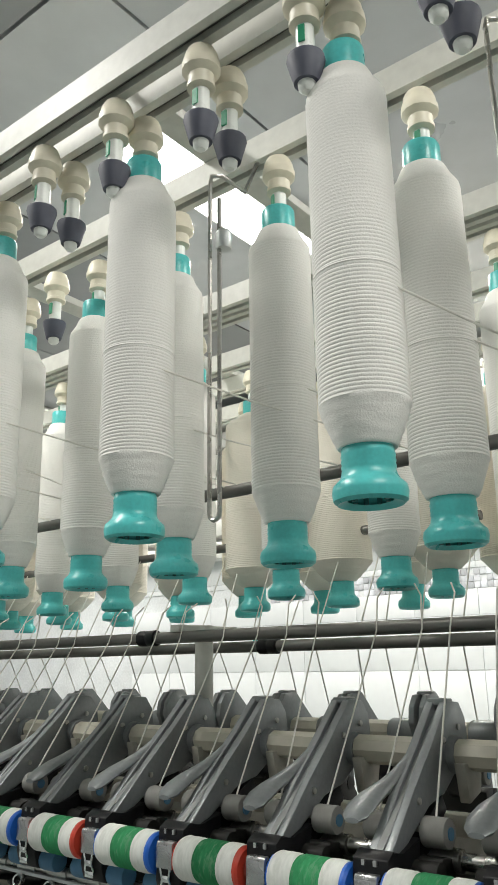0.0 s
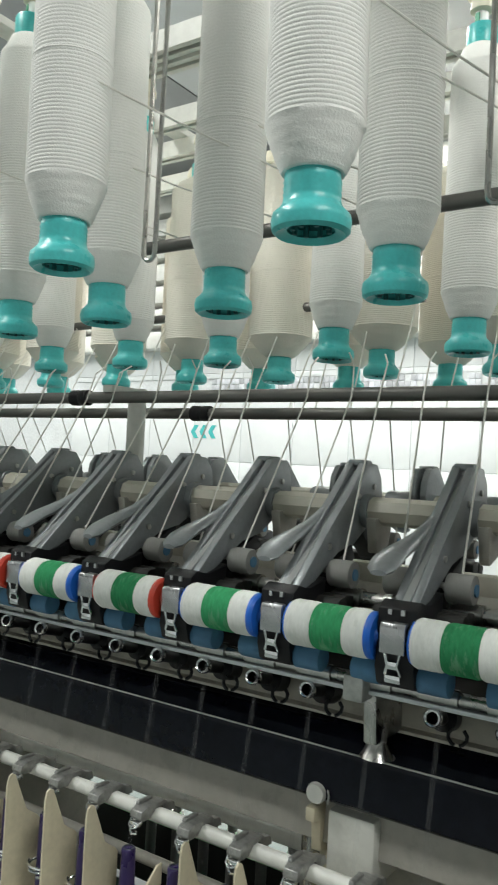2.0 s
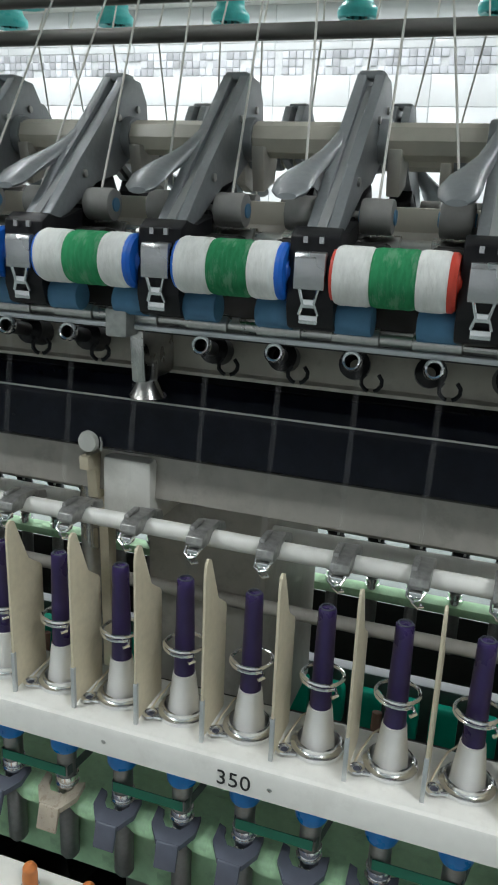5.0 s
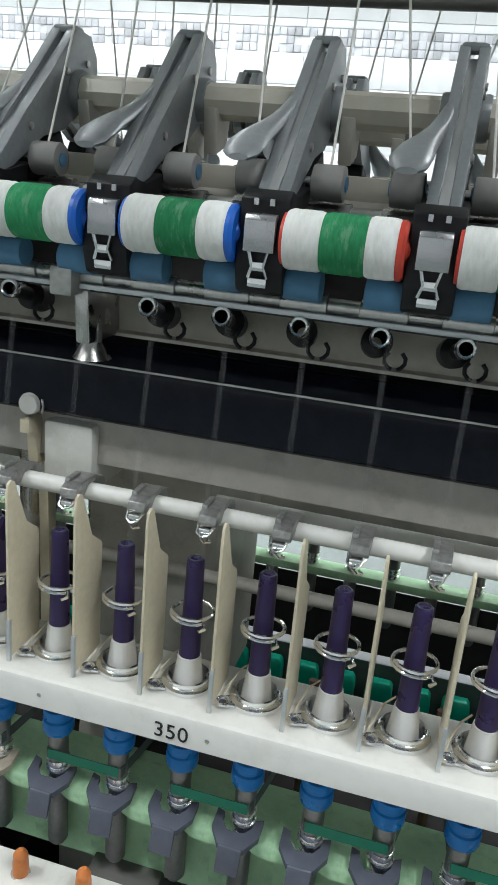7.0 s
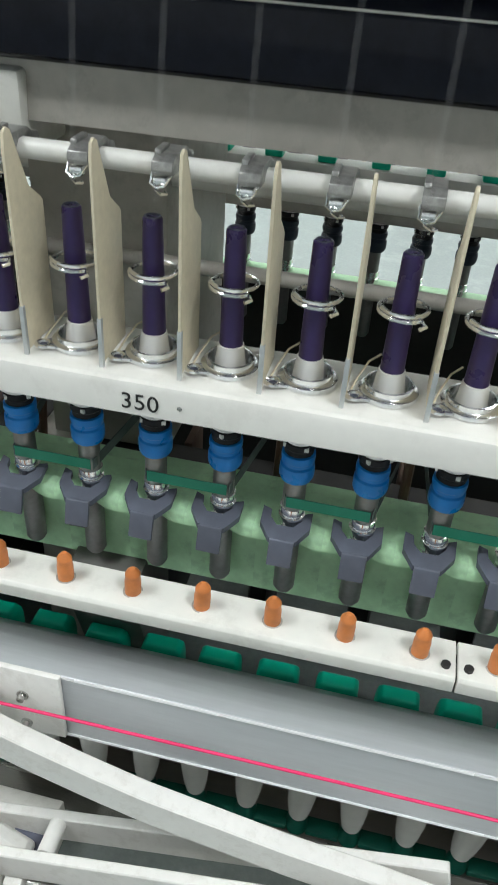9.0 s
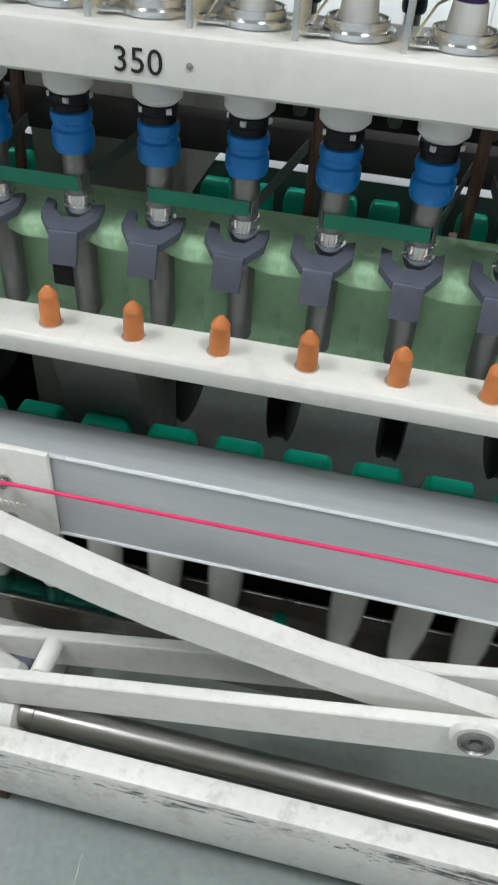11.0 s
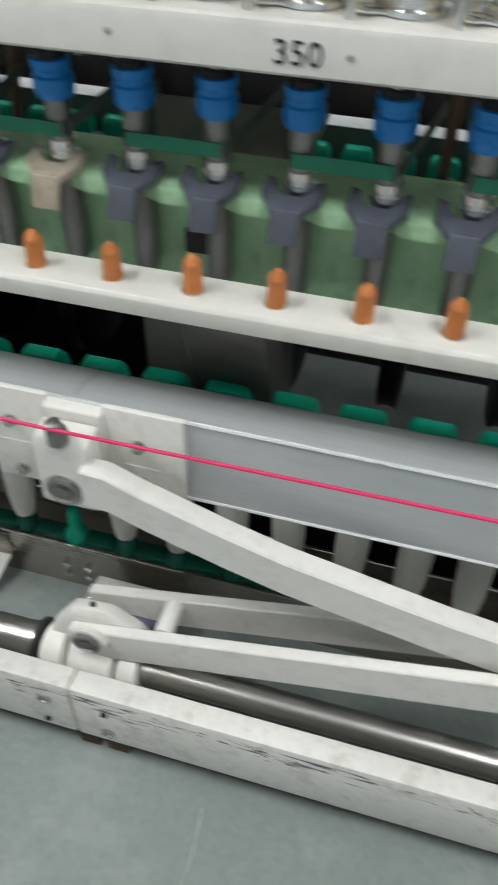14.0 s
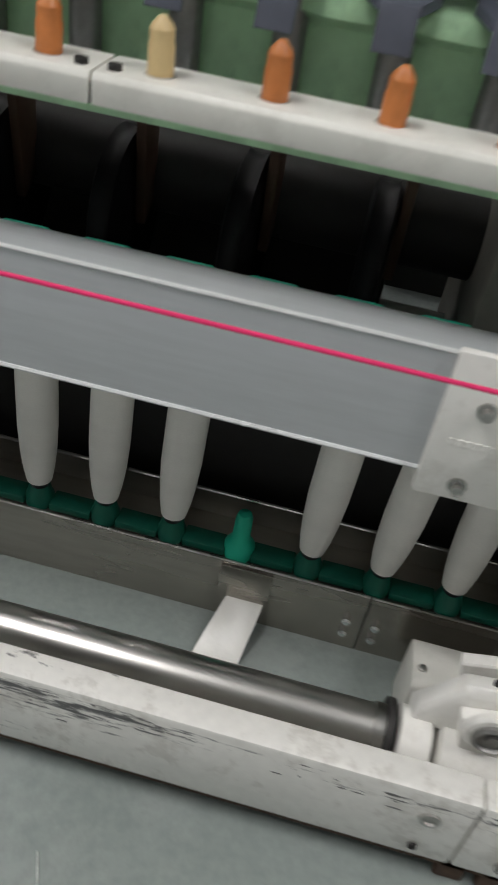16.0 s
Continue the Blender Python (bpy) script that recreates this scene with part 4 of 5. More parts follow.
def lappets():
    t = thing("lappet_rail", "white round rail carrying the metal yarn guides", "guide rail", "lappet rails")
    part("rod", rod(B(), [(X0, 0.806, 0.991), (X1, 0.806, 0.991)], 0.0095, 16), M_RAIL_WHITE, t)
    bm = B()
    prism(bm, [(0.772, 0.996), (0.776, 0.991), (0.792, 0.991), (0.799, 1.0012), (0.813, 1.0012), (0.824, 0.994), (0.826, 1.001), (0.818, 1.0065), (0.786, 1.0075), (0.774, 1.003)], -0.0095, 0.0095, 0.0010)
    prism(bm, [(0.782, 1.0068), (0.808, 1.0068), (0.808, 1.0105), (0.784, 1.0105)], -0.0095, -0.0035, 0.0008)
    prism(bm, [(0.814, 1.004), (0.838, 0.998), (0.842, 0.987), (0.818, 0.990)], -0.003, 0.0095, 0.0010)
    block = mesh_of("guide_block", bm, M_CAST)
    bm = B()
    rod(bm, [(-0.010, 0.779, 0.994), (-0.010, 0.772, 0.985), (-0.004, 0.769, 0.982), (0.003, 0.770, 0.984), (0.008, 0.776, 0.992)], 0.0011, 6)
    rod(bm, [(-0.006, 0.776, 0.986), (-0.004, 0.768, 0.981), (0.002, 0.764, 0.979), (0.006, 0.768, 0.979), (0.003, 0.772, 0.979)], 0.0014, 6)
    quad_box(bm, -0.008, 0.004, 0.772, 0.782, 0.983, 0.990, 0.001)
    wire = mesh_of("guide_wire", bm, M_CHROME)
    bm = B()
    quad_box(bm, -0.007, 0.007, 0.818, 0.838, 0.981, 0.993, 0.002)
    lug = mesh_of("hinge_lug", bm, M_LAPPET)
    for k in LOW:
        x = spin_x(k) + 0.008
        b = same_part("guide_block", block, t, (x, 0, 0), "grey cast yarn guide")
        same_part("guide_wire", wire, b)
        same_part("hinge_lug", lug, b)
    far(t)
    for k in LOW:
        x = spin_x(k)
        if k > -11:
            xa = -0.013 + 0.0729 * (k + 2) + 0.010
            solid("spun_yarn", rod(B(), [(xa, 0.784, 1.222), (x + 0.004, 0.770, 0.975), (x, 0.772, 0.957)], 0.0028, 8), M_SPUN, "fine white yarn running down to the spindle", "yarn", "spun yarns")


lappets()

RAIL_TOP = 0.800


def make_ring_rail():
    """Everything that rises and falls with the ring rail; its zero is the rail's top."""
    t = thing("ring_rail", "white enamelled ring rail with bright rings and cream separators", "ring rail", at=(0, 0, RAIL_TOP))
    bm = B()
    y0, y1 = 0.716, 0.822
    # top plate with round holes, built bay by bay
    n = 16
    for k in LOW:
        x, h, r = spin_x(k), P_LOW / 2, 0.0235
        inner, outer, low = [], [], []
        for i in range(n):
            a = 2 * math.pi * (i + 0.5) / n
            c, s = math.cos(a), math.sin(a)
            inner.append((x + r * c, SPIN_Y + r * s))
            m = min(h / abs(c), ((y1 - 0.006 - SPIN_Y) if s > 0 else (SPIN_Y - y0 - 0.006)) / abs(s))
            outer.append((x + m * c, SPIN_Y + m * s))
        iv = [bm.verts.new((*p, 0)) for p in inner]
        ov = [bm.verts.new((*p, 0)) for p in outer]
        lv = [bm.verts.new((*p, -0.012)) for p in inner]
        cv = {}
        for i in range(n):
            j = (i + 1) % n
            bm.faces.new((iv[i], iv[j], ov[j], ov[i]))
            bm.faces.new((iv[j], iv[i], lv[i], lv[j]))
            # corners of the bay
            a, b = outer[i], outer[j]
            if abs(a[0] - b[0]) > 1e-6 and abs(a[1] - b[1]) > 1e-6:
                cx = x + math.copysign(h, a[0] - x + b[0] - x)
                cy = (y1 - 0.006) if a[1] + b[1] > 2 * SPIN_Y else (y0 + 0.006)
                bm.faces.new((ov[i], ov[j], bm.verts.new((cx, cy, 0))))
    xa, xb = spin_x(LOW[0]) - P_LOW / 2, spin_x(LOW[-1]) + P_LOW / 2
    prism(bm, [(y0 + 0.006, 0), (y0 + 0.002, -0.0015), (y0, -0.006), (y0, -0.035), (y0 + 0.004, -0.038), (y0 + 0.006, -0.036), (y0 + 0.006, -0.002)], xa, xb)
    prism(bm, [(y1 - 0.006, 0), (y1 - 0.002, -0.0015), (y1, -0.006), (y1, -0.038), (y1 - 0.006, -0.038), (y1 - 0.006, -0.002)], xa, xb)
    part("rail_body", bm, M_RAIL_WHITE, t)
    ring = mesh_of("ring", lathe(B(), [(0.0205, -0.006), (0.0205, 0.010), (0.0212, 0.0118), (0.0232, 0.0114), (0.0234, 0.0065), (0.0245, 0.0055), (0.0280, 0.0048), (0.0288, 0.001), (0.0268, 0.0), (0.024, -0.002), (0.024, -0.006)], 30, closed=False), M_CHROME)
    bm = B()
    rod(bm, [(-0.0295 + 0.0068 * math.cos(a), -0.0215 + 0.0068 * math.sin(a), 0.0042) for a in [2 * math.pi * i / 14 for i in range(15)]], 0.0022, 8)
    rod(bm, [(-0.0240, -0.0255, 0.0040), (-0.0165, -0.0235, 0.0034)], 0.0022, 8)
    rod(bm, [(-0.0325, -0.0155, 0.0040), (-0.0255, -0.0110, 0.0034)], 0.0022, 8)
    tab = mesh_of("ring_tab", bm, M_CHROME)
    screw = mesh_of("ring_screw", lathe(B(), [(0.0040, 0.003), (0.0040, 0.0042), (0.0022, 0.0044), (0.0020, 0.0034)], 10, at=(-0.0295, -0.0215, 0)), M_CUP)
    lead = mesh_of("wire_stay", rod(B(), [(-0.0345, -0.012, 0.001), (-0.030, 0.000, 0.010), (-0.022, 0.014, 0.022), (-0.012, 0.024, 0.026)], 0.0011, 5), M_SEP)
    pts = []
    for i in range(27):
        a = radians(-150 + 470 * i / 26)
        pts.append((0.0216 * math.cos(a), 0.0216 * math.sin(a), 0.0895 - 0.0065 * i / 26))
    pts += [(0.0205, -0.0225, 0.0825), (0.0160, -0.0270, 0.0815)]
    balloon = mesh_of("balloon_ring", rod(B(), pts, 0.0020, 8), M_CHROME)
    prof = [(0.733, 0.004), (0.733, 0.190), (0.7355, 0.203), (0.741, 0.206), (0.747, 0.203), (0.768, 0.150), (0.790, 0.135), (0.794, 0.130), (0.794, 0.004)]
    sep = mesh_of("separator", prism(B(), prof, -0.0016, 0.0016, 0.0008), M_SEP)
    low_prof = [(0.733, 0.004), (0.733, 0.085), (0.742, 0.100), (0.785, 0.138), (0.794, 0.138), (0.794, 0.004)]
    sep_low = mesh_of("separator", prism(B(), low_prof, -0.0016, 0.0016, 0.0008), M_SEP)
    clip = mesh_of("separator_holder", quad_box(B(), -0.0022, 0.0022, 0.7318, 0.7365, 0.0, 0.050, 0.0006), M_ALU)
    for k in LOW:
        x = spin_x(k)
        r = same_part("ring", ring, t, (x, SPIN_Y, 0), "bright steel spinning ring")
        same_part("tab", tab, r)
        same_part("screw", screw, r)
        same_part("balloon_ring", balloon, t, (x, SPIN_Y, 0), "bright wire balloon control ring")
        same_part("wire_stay", lead, t, (x, SPIN_Y, 0))
        s = same_part("separator", sep_low if k == -3 else sep, t, (x + P_LOW / 2 - 0.001, 0, 0), "cream plastic separator plate")
        same_part("holder", clip, s)
    curve = bpy.data.curves.new("number", "FONT")
    curve.body, curve.size, curve.extrude, curve.align_x, curve.space_character = "350", 0.0245, 0.0002, "CENTER", 1.05
    ob = new("number", curve)
    dg = bpy.context.evaluated_depsgraph_get()
    me = bpy.data.meshes.new_from_object(ob.evaluated_get(dg))
    bpy.data.objects.remove(ob)
    me.materials.clear()
    me.materials.append(M_INK)
    num = same_part("number", me, t, (0.3525, y0 - 0.0006, -0.0285), "black stencilled number 350")
    num.rotation_euler = (radians(90), 0, 0)
    for x, z in ((0.391, -0.020), (0.205, -0.018), (0.86, -0.02)):
        part("plug", lathe(B(), [(0.0026, y0 - 0.0007), (0.0022, y0 - 0.001)], 12, at=(x, 0, z), axis="y"), M_STEEL, t, "small plugged hole")
    return t


RING_RAIL = make_ring_rail()
# beige and dark steel replace white and chrome: shade put into the colours
far_rail = thing("ring_rail", "white ring rail on the machine's other side, toned down to a shaded beige", "ring rail")
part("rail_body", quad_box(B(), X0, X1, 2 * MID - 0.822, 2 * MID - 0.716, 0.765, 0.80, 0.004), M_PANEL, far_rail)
for k in range(-10, 13):
    part("separator", prism(B(), [(1.409, 0.80), (1.409, 0.93), (1.46, 1.0), (1.467, 1.0), (1.467, 0.80)], spin_x(k) + 0.055, spin_x(k) + 0.058), M_SEP, far_rail)
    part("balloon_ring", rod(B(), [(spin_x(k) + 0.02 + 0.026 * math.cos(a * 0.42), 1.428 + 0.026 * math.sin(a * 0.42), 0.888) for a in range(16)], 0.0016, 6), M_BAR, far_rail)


# ---- inner machine ----
def inner_machine():
    t = thing("machine_frame", "beige and dark steel inner frame of the spinning machine", "machine frame")
    for x in (-1.698, -0.798, 0.132, 1.032):
        part("gear_case", quad_box(B(), x, x + 0.062, 0.850, 0.95, 0.965, 1.046, 0.006), M_WHITE, t, "ivory cover box")
        part("stay", prism(B(), [(0.838, 1.046), (0.8665, 1.046), (0.8665, 1.00), (0.90, 0.995), (0.90, 0.72), (0.885, 0.72), (0.880, 0.985), (0.856, 0.99), (0.854, 1.028), (0.838, 1.030)], x - 0.022, x - 0.010, 0.001), M_SEP, t)
        part("stay_shaft", rod(B(), [(x - 0.045, 0.90, 0.70), (x - 0.045, 0.90, 1.05)], 0.013, 14), M_STEEL, t)
        part("leg", quad_box(B(), x - 0.02, x + 0.075, 0.93, 1.27, FLOOR, 0.56, 0.004), M_PANEL, t, "dull beige machine leg")
        part("web", quad_box(B(), x + 0.005, x + 0.17, 0.96, 1.24, 0.56, 1.05, 0.004), M_PANEL, t)
        part("foot_bracket", prism(B(), [(0.73, 0.52), (0.87, 0.54), (0.87, 0.30), (0.80, 0.30)], x + 0.11, x + 0.20, 0.004), M_BAR, t)
    # two dark sheets added for the shade around the far grippers
    part("far_shade_sheet", quad_box(B(), X0, X1, 1.4600, 1.4610, 0.30, 0.438), M_TAPE_BACK, t, "added dark sheet for the shade behind the far grippers")
    part("far_shade_sheet", quad_box(B(), X0, X1, 1.4600, 1.4610, 0.458, 0.60), M_INNER, t, "added dark sheet for the shade over the far beam")
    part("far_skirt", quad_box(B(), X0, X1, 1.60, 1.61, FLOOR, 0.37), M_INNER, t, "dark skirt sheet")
    part("lift_pipe", rod(B(), [(X0, 0.985, 0.925), (X1, 0.985, 0.925)], 0.011, 12), M_RAIL_WHITE, t)
    part("lift_pipe", rod(B(), [(X0, 0.955, 0.835), (X1, 0.955, 0.835)], 0.009, 12), M_PANEL, t)
    part("drum_shaft", rod(B(), [(X0, 1.10, 0.36), (X1, 1.10, 0.36)], 0.05, 22), M_INNER, t, "dark drive drum")
    part("inner_sheet", quad_box(B(), X0, X1, 0.705, 0.720, 0.553, 0.566), M_INNER, t)
    part("cable_pipe", rod(B(), [(X0, 1.165, 0.20), (X1, 1.165, 0.20)], 0.020, 14), M_BAR, t, "dark pipe under the spindles")
    part("wire_duct", quad_box(B(), X0, X1, 0.93, 0.96, 0.655, 0.69, 0.003), M_INNER, t)
    rnd = random.Random(3)
    for k in range(-11, 9):
        x = 0.446 + 2 * P_LOW * k
        p = thing("tape_pulley", "black tape tension pulley on a brown carrier", "pulley", "tape pulleys")
        part("wheel", lathe(B(), [(0.010, -0.016), (0.090, -0.016), (0.100, -0.012), (0.096, -0.006), (0.096, 0.006), (0.100, 0.012), (0.090, 0.016), (0.010, 0.016)], 30, at=(x, 1.04, 0.325), axis="x"), M_BLACK, p)
        part("carrier", prism(B(), [(1.00, 0.55), (1.06, 0.55), (1.06, 0.34), (1.02, 0.32)], x + 0.018, x + 0.030, 0.002), M_BROWN, p)
        part("spring_rod", rod(B(), [(x + 0.02, 0.87, 0.58), (x + 0.02, 0.90, 0.76)], 0.006, 8), M_BROWN, p)
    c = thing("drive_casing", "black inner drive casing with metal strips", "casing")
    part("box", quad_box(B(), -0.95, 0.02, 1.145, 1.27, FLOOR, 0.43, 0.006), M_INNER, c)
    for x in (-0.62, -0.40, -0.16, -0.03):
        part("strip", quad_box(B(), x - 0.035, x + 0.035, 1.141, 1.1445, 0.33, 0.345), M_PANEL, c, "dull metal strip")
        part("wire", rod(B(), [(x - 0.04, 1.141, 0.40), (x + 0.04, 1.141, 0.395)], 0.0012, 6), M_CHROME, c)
    # added near-black plate: makes the machine's underside read as shaded
    part("belly_shade_sheet", quad_box(B(), X0, X1, 0.86, 0.985, 0.545, 0.556), M_INNER, c, "added dark sheet for the shade under the machine")
    # sensors seen through the machine, on its other side
    for k in range(-9, 12):
        x = spin_x(k) + 0.02
        g = thing("green_sensor", "small green and black sensor on a far rail", "sensor", "green sensors")
        part("body", quad_box(B(), x - 0.016, x + 0.010, 1.25, 1.28, 0.885, 0.912, 0.003), M_GRIP, g)
        part("knob", lathe(B(), [(0.005, 0.912), (0.005, 0.928), (0.003, 0.932)], 8, at=(x - 0.006, 1.265, 0)), M_BLACK, g)
    s = thing("sensor_rail", "grey sensor rail behind the spindles", "rail")
    part("bar", quad_box(B(), X0, X1, 1.245, 1.285, 0.865, 0.885, 0.002), M_RAIL, s)


inner_machine()


# ---- peg rail and doffer ----
PEG_X, PEG_Y, P_PEG = 0.2789, 0.6778, 0.0745


def peg_rails():
    h = P_PEG / 2
    starts = [-18, -6, 6]
    for a in starts:
        x0, x1 = PEG_X + P_PEG * a - h + 0.0006, PEG_X + P_PEG * (a + 12) - h - 0.0016
        t = thing("peg_rail", "long white enamelled rail with orange pegs in a row", "peg rail", "peg rails")
        part("bar", prism(B(), [(0.6531, 0.5845), (0.6561, 0.5885), (0.702, 0.5885), (0.704, 0.5845), (0.704, 0.572), (0.699, 0.572), (0.699, 0.583), (0.658, 0.583), (0.658, 0.569), (0.6531, 0.569)], x0, x1, 0.001), M_WHITE, t)
        for x in (x0 + 0.010, x1 - 0.010):
            part("bolt", lathe(B(), [(0.0048, 0.5885), (0.0048, 0.592), (0.003, 0.5925)], 8, at=(x, 0.668, 0)), M_INNER, t, "dark hex bolt")
    peg = mesh_of("peg", lathe(B(), [(0.0086, 0), (0.0086, 0.018), (0.0080, 0.020), (0.0080, 0.027), (0.0066, 0.030), (0.0026, 0.0345), (0.0008, 0.0348)], 24), M_PEG, 20)
    pale = mesh_of("peg", lathe(B(), [(0.0086, 0), (0.0086, 0.018), (0.0080, 0.020), (0.0080, 0.027), (0.0066, 0.030), (0.0026, 0.0345), (0.0008, 0.0348)], 24), M_PEG_PALE, 20)
    seat = mesh_of("peg_seat", lathe(B(), [(0.0088, 0.0), (0.0106, 0.0), (0.0106, 0.0007), (0.0088, 0.0007)], 20, closed=False), M_PANEL)
    for k in range(-17, 15):
        t = tagged(new("tube_peg", pale if k == -6 else peg), "pale wooden-coloured tube peg on the white rail" if k == -6 else "orange plastic tube peg standing on the white rail", "peg", "tube pegs")
        rnd = random.Random(k)
        t.matrix_world = pose(PEG_X + P_PEG * k, PEG_Y, 0.588, rnd.uniform(-2, 2), rnd.uniform(-2, 2), rnd.uniform(0, 360))
        same_part("seat", seat, t, (0, 0, 0), "thin dark seam round the peg")


peg_rails()


def doffer():
    out = [(0.6440, 0.359), (0.6420, 0.361), (0.6425, 0.4620), (0.6445, 0.4650), (0.6645, 0.4630), (0.6890, 0.4575), (0.7120, 0.4475), (0.7290, 0.4330), (0.7300, 0.364), (0.7000, 0.359)]
    for x0, x1 in ((X0, -1.0), (-0.998, 0.1605), (0.1620, X1)):
        t = thing("doffer_beam", "satin aluminium doffer beam with a sloped rounded top", "aluminium beam", "doffer beams")
        part("profile", prism(B(), out, x0, x1, 0.0008), M_ALU_BEAM, t)
        part("lower_lip", rod(B(), [(x0, 0.6425, 0.3605), (x1, 0.6425, 0.3605)], 0.0024, 6), M_EDGE, t)
        part("upper_lip", rod(B(), [(x0, 0.6426, 0.4637), (x1, 0.6426, 0.4637)], 0.0018, 6), M_EDGE, t)
        far(t)
    grip = B()
    rows = [[(-0.0265, 0.004, -0.06), (0.0265, 0.004, -0.06), (0.0265, 0.030, -0.06), (-0.0265, 0.030, -0.06)], [(-0.0265, 0.0, -0.004), (0.0265, 0.0, -0.004), (0.0265, 0.030, -0.004), (-0.0265, 0.030, -0.004)], [(-0.0250, 0.001, 0.009), (0.0250, 0.001, 0.009), (0.0250, 0.028, 0.009), (-0.0250, 0.028, 0.009)], [(-0.0200, 0.004, 0.0170), (0.0200, 0.004, 0.0170), (0.0200, 0.023, 0.0170), (-0.0200, 0.023, 0.0170)]]
    ring_rows(grip, rows)
    bmesh.ops.bevel(grip, geom=grip.edges[:], offset=0.0025, segments=2, profile=0.5, affect="EDGES", clamp_overlap=True)
    me = mesh_of("gripper", grip, M_GRIP)
    for k in range(-26, 21):
        g = tagged(new("gripper", me), "green plastic tube gripper behind the aluminium beam", "gripper", "tube grippers")
        g.matrix_basis = pose(0.2115 + 0.0739 * k, 0.7415, 0.4055)
        if -16 < k < 11:
            copy_thing(g, pose(0, 0, -0.010) @ TURNED @ g.matrix_basis)
    cop = mesh_of("cop", lathe(B(), [(0.010, 0.0), (0.0135, 0.002), (0.0165, 0.020), (0.0190, 0.045), (0.0205, 0.075), (0.0207, 0.13), (0.0202, 0.185), (0.018, 0.198)], 22), M_COP)
    tip = mesh_of("cop_foot", lathe(B(), [(0.0085, -0.008), (0.0100, -0.006), (0.0100, 0.001)], 14), M_BLACK)
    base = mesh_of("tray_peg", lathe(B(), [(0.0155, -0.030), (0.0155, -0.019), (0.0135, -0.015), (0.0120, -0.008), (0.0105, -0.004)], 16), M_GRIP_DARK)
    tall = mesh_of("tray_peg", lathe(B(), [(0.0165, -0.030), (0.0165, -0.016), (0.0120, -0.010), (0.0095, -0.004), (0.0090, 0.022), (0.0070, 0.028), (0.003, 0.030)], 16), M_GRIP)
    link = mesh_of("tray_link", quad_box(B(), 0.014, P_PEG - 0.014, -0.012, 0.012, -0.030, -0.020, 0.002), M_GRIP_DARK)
    belt = thing("tray_belt", "dark green plastic peg tray belt in a steel channel", "tray belt")
    BELT.append((belt, pose(0, 0, 0)))
    for k in range(-15, 11):
        x = TALL_X + P_PEG * k
        if k != 0:
            c = tagged(new("yarn_cop", cop), "full white yarn cop standing in the peg tray", "yarn cop", "yarn cops")
            rnd = random.Random(k)
            m = pose(x, 0.7395, 0.1445, rnd.uniform(-2.0, 2.0), rnd.uniform(-2.5, 2.5), 0)
            c.matrix_world = m
            BELT.append((c, m))
            same_part("foot", tip, c)
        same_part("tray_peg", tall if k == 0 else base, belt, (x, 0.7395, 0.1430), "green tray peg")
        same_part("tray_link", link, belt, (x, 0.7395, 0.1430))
    tr = thing("tray_channel", "brown-tinted stainless steel tray channel", "steel channel")
    for x0, x1 in ((-1.1, 0.0770), (0.0785, 0.88), (0.8815, X1)):
        part("front_sheet", prism(B(), [(0.7200, 0.1165), (0.7226, 0.1165), (0.7226, 0.028), (0.7200, 0.028)], x0, x1), M_TRAY, tr)
        part("edge", rod(B(), [(x0, 0.7213, 0.1165), (x1, 0.7213, 0.1165)], 0.0018, 6), M_STEEL, tr)
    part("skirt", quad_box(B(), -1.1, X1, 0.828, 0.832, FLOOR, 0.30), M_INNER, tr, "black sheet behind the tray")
    part("bottom", quad_box(B(), -1.1, X1, 0.7230, 0.790, 0.107, 0.112), M_TRAY, tr)
    part("back_sheet", quad_box(B(), -1.1, X1, 0.787, 0.790, 0.1125, 0.146), M_TRAY, tr)
    part("back_edge", rod(B(), [(-1.1, 0.7865, 0.146), (X1, 0.7865, 0.146)], 0.0018, 6), M_STEEL, tr, "bright rear edge")
    for x in (0.0595, 0.0905):
        for z in (0.057, 0.077):
            part("bolt", lathe(B(), [(0.0052, 0.7200), (0.0052, 0.7145), (0.0030, 0.7125)], 8, at=(x, 0, z), axis="y"), M_CHROME, tr)
    for x in (-0.93, -0.054):
        bm = B()
        ring_rows(bm, [[(x - w + o, y, z), (x + w + o, y, z), (x + w + o, y + 0.004, z + 0.001), (x - w + o, y + 0.004, z + 0.001)] for o, w, y, z in ((0.004, 0.020, 0.7155, 0.066), (0.002, 0.021, 0.708, 0.062), (-0.012, 0.025, 0.654, FLOOR + 0.002))])
        part("bracket", bm, M_RAIL_WHITE, tr, "pale bent bracket strip")
        part("bracket_plate", quad_box(B(), x - 0.028, x + 0.028, 0.7165, 0.7195, 0.050, 0.112, 0.001), M_TRAY, tr)
    # plates that join the beams
    for x in (0.1665, -1.0):
        p = thing("joint_bracket", "white cast bracket joining two beams, with raised unreadable lettering", "bracket", "beam brackets")
        for a, b, zb in ((x - 0.1045, x - 0.031, 0.343), (x + 0.0305, x + 0.112, 0.362)):
            part("plate", quad_box(B(), a, b, 0.6345, 0.6418, zb, 0.470, 0.0015), M_CHIPPED, p)
            cx = (a + b) / 2 - 0.006
            for i in range(6):
                part("raised_mark", quad_box(B(), cx - 0.018 + i * 0.0062, cx - 0.0142 + i * 0.0062, 0.6336, 0.6351, 0.3945 - 0.0008 * (i % 2), 0.3995), M_CHIPPED, p)
            for z in (0.428, zb + 0.015):
                part("screw", lathe(B(), [(0.0072, 0.6345), (0.0072, 0.6325), (0.0045, 0.632), (0.0045, 0.626), (0.003, 0.6255)], 12, at=(cx, 0, z), axis="y"), M_STEEL, p)
